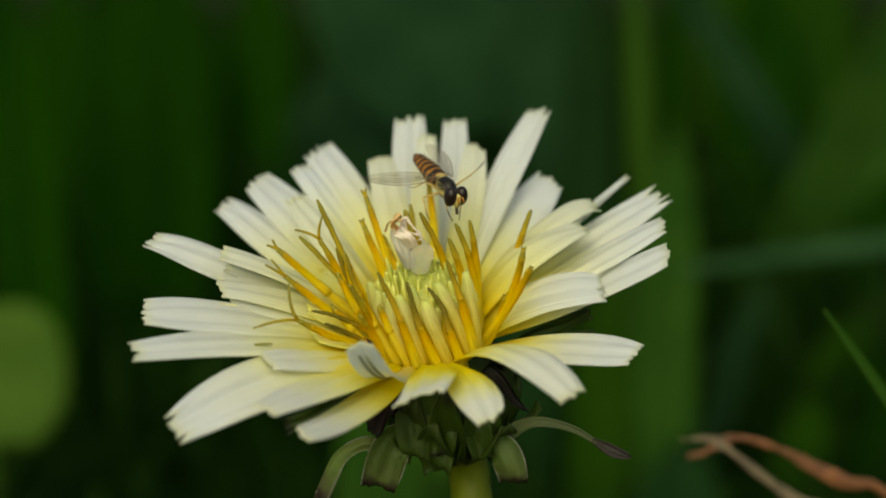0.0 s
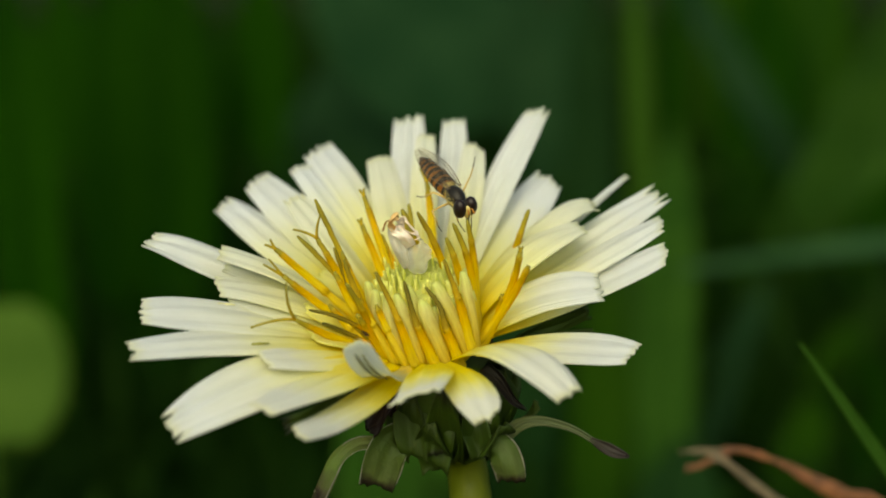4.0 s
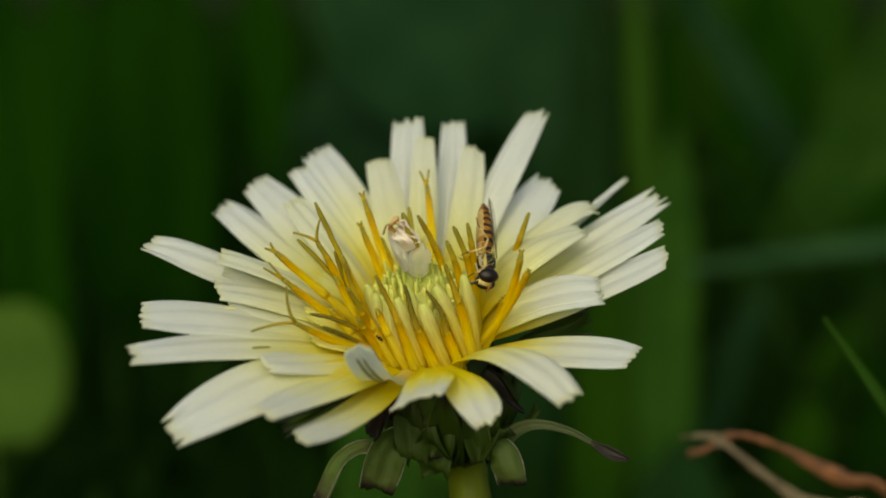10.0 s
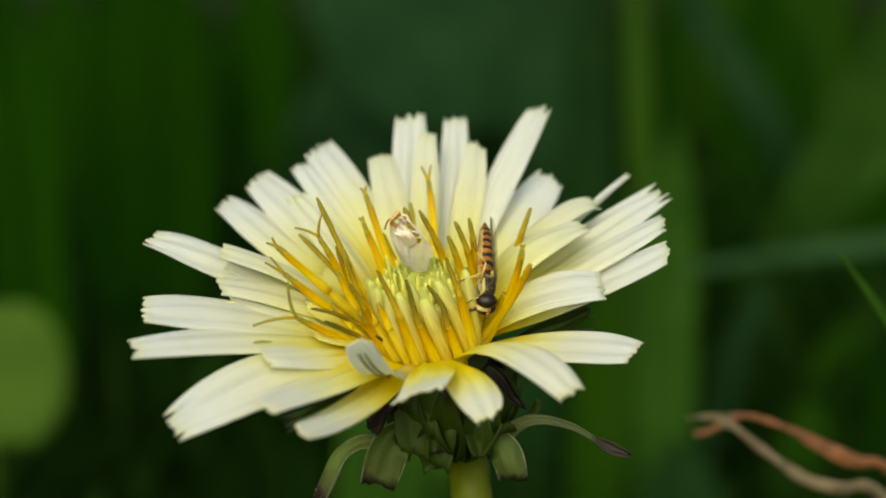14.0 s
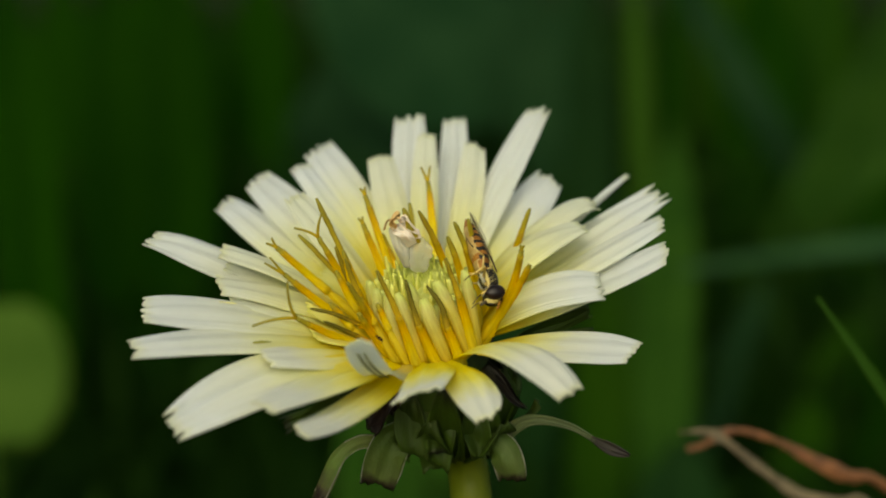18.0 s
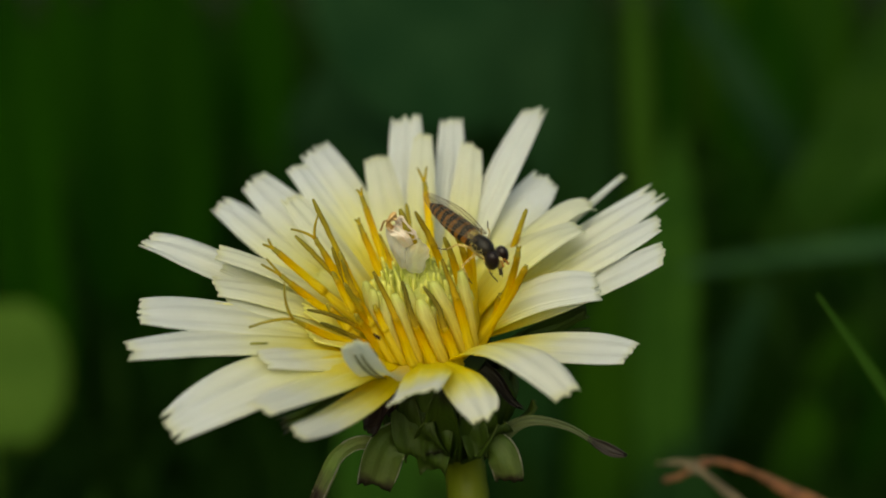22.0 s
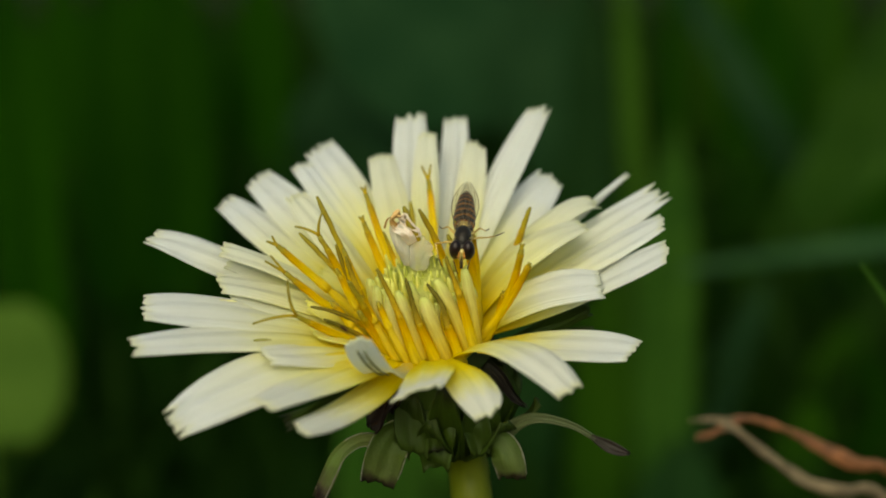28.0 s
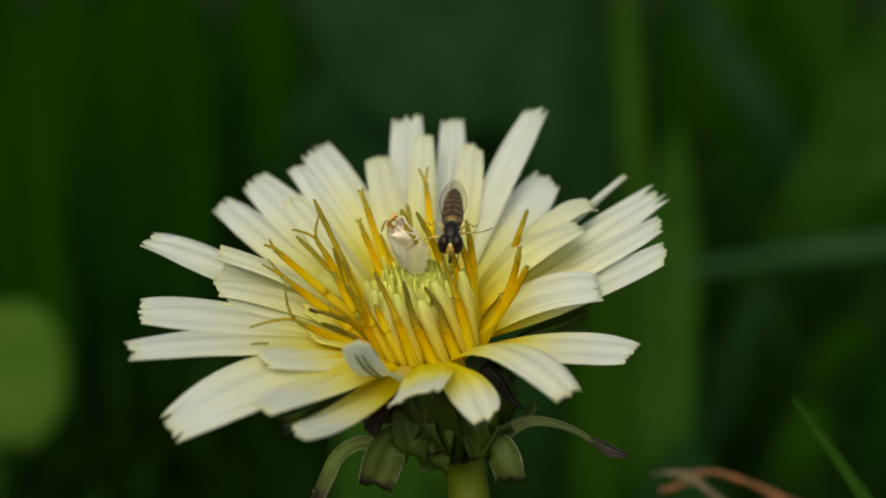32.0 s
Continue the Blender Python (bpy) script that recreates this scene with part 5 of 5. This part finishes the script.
FLY_WAY = [
    (0.0, 1.29, 1.90, 171.03, 2, 23, -61),
    (0.5, 1.23, 1.67, 171.05, 2, 22, -62),
    (1.0, 1.25, 1.43, 170.98, 2, 21, -62),
    (1.2, 1.35, 1.31, 170.85, 3, 23, -61),
    (1.4, 1.22, 1.27, 170.63, 2, 17, -63),
    (1.6, 1.60, 1.14, 170.49, 4, 20, -60),
    (2.0, 1.87, 0.87, 170.61, 9, 24, -56),
    (2.5, 2.27, 0.61, 170.63, 10, 26, -56),
    (3.0, 2.00, 0.39, 170.53, 11, 25, -57),
    (3.5, 1.84, 0.15, 170.74, 12, 25, -57),
    (5.5, 2.79, -1.21, 169.76, 11, 43, -61),
    (6.0, 3.04, -1.52, 169.64, 5, 42, -65),
    (6.5, 2.99, -1.92, 169.70, 8, 45, -60),
    (7.0, 3.02, -2.32, 169.51, 11, 48, -55),
    (7.5, 4.10, -2.37, 168.81, -25, 53, -68),
    (8.0, 4.38, -1.71, 167.86, -50, 50, -85),
    (8.5, 4.24, -1.69, 167.46, -72, 44, -98),
    (9.0, 4.39, -1.78, 167.27, -70, 47, -84),
    (9.5, 4.45, -1.79, 166.43, -95, 46, -93),
    (10.0, 4.13, -1.77, 166.01, -105, 43, -91),
    (10.5, 4.19, -1.86, 166.67, -90, 45, -76),
    (11.0, 4.21, -1.94, 166.88, -85, 48, -74),
    (11.5, 4.18, -1.97, 166.21, -92, 49, -91),
    (12.0, 3.72, -2.00, 166.01, -88, 49, -85),
    (12.5, 3.89, -2.49, 165.60, -98, 48, -92),
    (13.0, 3.98, -3.13, 164.78, -100, 57, -90),
    (13.5, 4.11, -3.20, 164.73, -98, 58, -84),
    (14.0, 4.09, -3.10, 164.53, -98, 48, -93),
    (14.5, 4.44, -3.35, 164.42, -90, 57, -71),
    (16.5, 4.00, -3.75, 164.54, -85, 64, -59),
    (17.0, 4.40, -3.87, 164.64, -85, 65, -52),
    (17.5, 4.41, -3.92, 164.72, -90, 64, -50),
    (18.0, 4.22, -3.56, 165.14, -85, 44, -70),
    (18.5, 4.79, -3.00, 166.10, -42, 37, -56),
    (19.0, 4.86, -5.92, 168.24, -6, 29, -39),
    (19.5, 4.63, -6.98, 169.29, 12, 16, -32),
    (20.0, 4.12, -6.94, 169.41, 21, 9, -33),
    (20.5, 4.11, -6.91, 169.35, 23, 9, -35),
    (21.0, 3.99, -6.91, 169.35, 25, 9, -35),
    (21.5, 3.74, -6.91, 169.03, 24, 14, -35),
    (22.0, 3.74, -6.01, 167.99, 25, 30, -39),
    (22.5, 3.67, -4.69, 166.92, 20, 52, -52),
    (23.0, 4.06, -4.60, 167.18, 21, 51, -51),
    (23.5, 3.79, -4.51, 166.89, 20, 52, -53),
    (24.0, 3.39, -4.45, 166.88, 22, 52, -51),
    (24.5, 3.35, -4.33, 166.51, 21, 50, -53),
    (25.0, 3.40, -4.22, 166.59, 17, 51, -56),
    (25.5, 3.59, -4.20, 166.73, 12, 57, -62),
    (27.5, 2.68, -3.30, 167.53, -5, 34, -97),
    (28.0, 2.42, -3.25, 168.15, -3, 31, -94),
    (28.5, 2.10, -3.22, 168.21, -3, 30, -94),
    (29.0, 2.02, -3.21, 168.23, -3, 31, -94),
    (29.5, 2.34, -3.18, 168.22, -3, 31, -94),
    (30.0, 2.17, -3.15, 168.20, -2, 30, -93),
    (30.5, 2.20, -3.11, 168.39, -2, 28, -92),
    (31.0, 1.65, -3.09, 168.41, -2, 29, -93),
    (31.5, 1.46, -3.09, 168.52, -3, 31, -93),
    (32.0, 1.60, -3.04, 168.48, -2, 29, -93),
]


def motions():
    rows = []
    for t, rx, ry, rz, x, y, z in SWAY:
        turn = Matrix.Rotation((Vector((rx, ry, rz)).length) * math.pi / 180, 4, Vector((rx, ry, rz)) if (rx or ry or rz) else Vector((1, 0, 0)))
        rows.append((t, Matrix.Translation(FOOT + Vector((x, y, z)) * MM) @ turn))
    walk(dandelion, rows)
    walk(hoverfly, [(t, pose(x * MM, y * MM, z * MM, rx, ry, rz)) for t, x, y, z, rx, ry, rz in FLY_WAY])
    right, left = (-0.25 * MM, -0.54 * MM, 0.60 * MM), (-0.25 * MM, 0.54 * MM, 0.64 * MM)
    walk(wing_right, [(t, pose(*right, rx, ry, rz)) for t, rx, ry, rz in (
        (0.0, 20, -8, 64), (1.25, 20, -8, 64), (1.4, -5, 14, 15), (1.6, 0, -4, -5), (7.0, 4, -4, -5), (8.5, 18, -4, -5), (18.0, 18, -4, -5), (20.0, 6, -4, -5), (32.0, 6, -4, -5))])
    walk(wing_left, [(t, pose(*left, rx, ry, rz)) for t, rx, ry, rz in (
        (0.0, 16, -4, -7), (1.25, 16, -4, -7), (1.4, 5, 16, 0), (1.6, 0, -3.5, 5), (7.0, -4, -3.5, 5), (8.5, -18, -3.5, 5), (18.0, -18, -3.5, 5), (20.0, -6, -3.5, 5), (32.0, -6, -3.5, 5))])
    hip = (-0.05 * MM, 0.48 * MM, -0.20 * MM)
    walk(raised_leg, [(t, pose(*hip, rx, ry, rz)) for t, rx, ry, rz in ((0.0, -4, -4, 2), (1.5, -4, -4, 2), (3.0, -10, -15, 14), (6.0, 28, -26, 24), (7.0, 20, -26, 28), (8.5, -50, 0, 30), (10.2, -50, 0, 30), (10.8, 11, 7, 34), (12.0, -2, 3, 45), (13.0, -13, -5, 74), (14.0, -13, -5, 74), (17.0, -50, 0, 30), (32.0, -50, 0, 30))])
    walk(beetle, [(t, pose(x * MM, y * MM, z * MM, 40, -30, 150)) for t, x, y, z in (
        (0, -3.99, -8.60, 161.76),
        (1.5, -4.26, -8.54, 161.99),
        (2, -4.41, -10.29, 162.71),
        (4, -4.20, -9.90, 162.62),
        (6, -4.00, -10.00, 162.80),
        (8, -3.61, -8.34, 162.26),
        (9, -3.39, -6.99, 161.63),
        (21, -3.39, -6.99, 161.63),
        (22.5, -3.62, -9.12, 162.44),
        (23, -3.68, -10.39, 162.89),
        (25, -4.16, -10.80, 162.55),
        (27.5, -5.23, -9.22, 162.62),
        (28.5, -6.12, -8.48, 162.85),
        (29, -6.31, -8.50, 163.05),
        (30, -6.55, -8.35, 163.09),
        (31, -7.29, -7.59, 163.33),
        (32, -7.97, -6.83, 163.56),
    )])
    tip = Vector((0.0343, 0.0184, 0.1608))
    walk(near_blade, [(t, Matrix.Translation(tip + Vector((x, y, z)) * MM)) for t, x, y, z in (
        (0, -1.10, -0.42, -2.40),
        (1, 0.33, -0.16, -0.90),
        (2, -1.58, -0.39, -2.21),
        (3, -4.21, -1.25, -7.07),
        (6, 0.00, 0.00, 0.00),
        (7, -2.30, -1.78, -10.08),
        (8, -1.39, -0.37, -2.07),
        (9, -2.01, -0.68, -3.86),
        (10, -1.10, -0.55, -3.11),
        (11, 1.05, 0.00, 0.00),
        (12, -3.40, -1.12, -6.36),
        (13, -2.11, 0.25, 1.41),
        (14, 0.33, 0.38, 2.17),
        (16.5, -4.74, -0.65, -3.68),
        (17, -5.74, -0.49, -2.78),
        (18, -1.67, -0.25, -1.41),
        (19, 0.62, 0.25, 1.41),
        (20, 0.24, 0.16, 0.90),
        (21, -0.29, -0.14, -0.80),
        (22, -1.67, -0.21, -1.18),
        (23, 0.33, 0.25, 1.41),
        (24, -0.19, -1.56, -8.86),
        (25, -0.10, -0.84, -4.76),
        (25.5, 1.44, -0.07, -0.42),
        (27.5, 1.34, -0.05, -0.28),
        (28, 2.06, 0.23, 1.32),
        (29, -0.91, 0.07, 0.38),
        (29.5, 0.14, 0.21, 1.18),
        (30, -2.20, -0.46, -2.59),
        (31, -2.30, 0.03, 0.19),
        (31.5, 2.78, -0.49, -2.78),
        (32, -3.59, -1.75, -9.94),
    )])
    foot = Vector((0.064, 0.335, -0.004))
    walk(stalk_blade, [(t, Matrix.Translation(foot) @ pose(0, 0, 0, 0, lean, 0)) for t, lean in ((0, 0), (23.3, 0), (24.0, -0.7), (24.5, -0.95), (32, -0.95))])
    knot = Vector((0.0276, 0.0309, 0.1451))
    walk(dry_leaf, [(t, Matrix.Translation(knot + Vector((x, y, z)) * MM)) for t, x, y, z in (
        (0, 0.00, -0.39, -2.19),
        (1, -0.32, -0.50, -2.82),
        (2, -1.22, -0.46, -2.61),
        (3, -0.79, -0.77, -4.38),
        (6, 0.32, -0.06, -0.31),
        (7, -0.90, -0.42, -2.40),
        (8, -1.43, -0.53, -3.03),
        (9, -0.11, -0.34, -1.93),
        (10, 0.00, -0.34, -1.93),
        (11, -0.58, -0.50, -2.82),
        (12, -2.33, -1.00, -5.69),
        (13, 0.11, -0.17, -0.94),
        (14, 0.58, -0.03, -0.16),
        (16.5, -1.22, -0.50, -2.82),
        (17, -1.80, -0.81, -4.59),
        (18, -0.11, -0.27, -1.51),
        (19, -0.58, -0.25, -1.41),
        (20, -1.22, -0.44, -2.50),
        (21, -1.43, -0.58, -3.29),
        (22, -2.33, -0.77, -4.38),
        (23, 0.00, -0.07, -0.42),
        (24, -3.71, -1.04, -5.90),
        (25, 4.34, 0.20, 1.15),
        (25.5, 2.33, -0.07, -0.42),
        (27.5, 0.79, -0.18, -1.04),
        (28, 0.79, -0.07, -0.42),
        (29, 0.42, -0.23, -1.30),
        (29.5, 1.22, -0.11, -0.63),
        (30, -0.58, -0.50, -2.82),
        (31, 0.79, -0.30, -1.72),
        (31.5, 0.11, -0.58, -3.29),
        (32, -2.70, -0.95, -5.37),
    )])


motions()
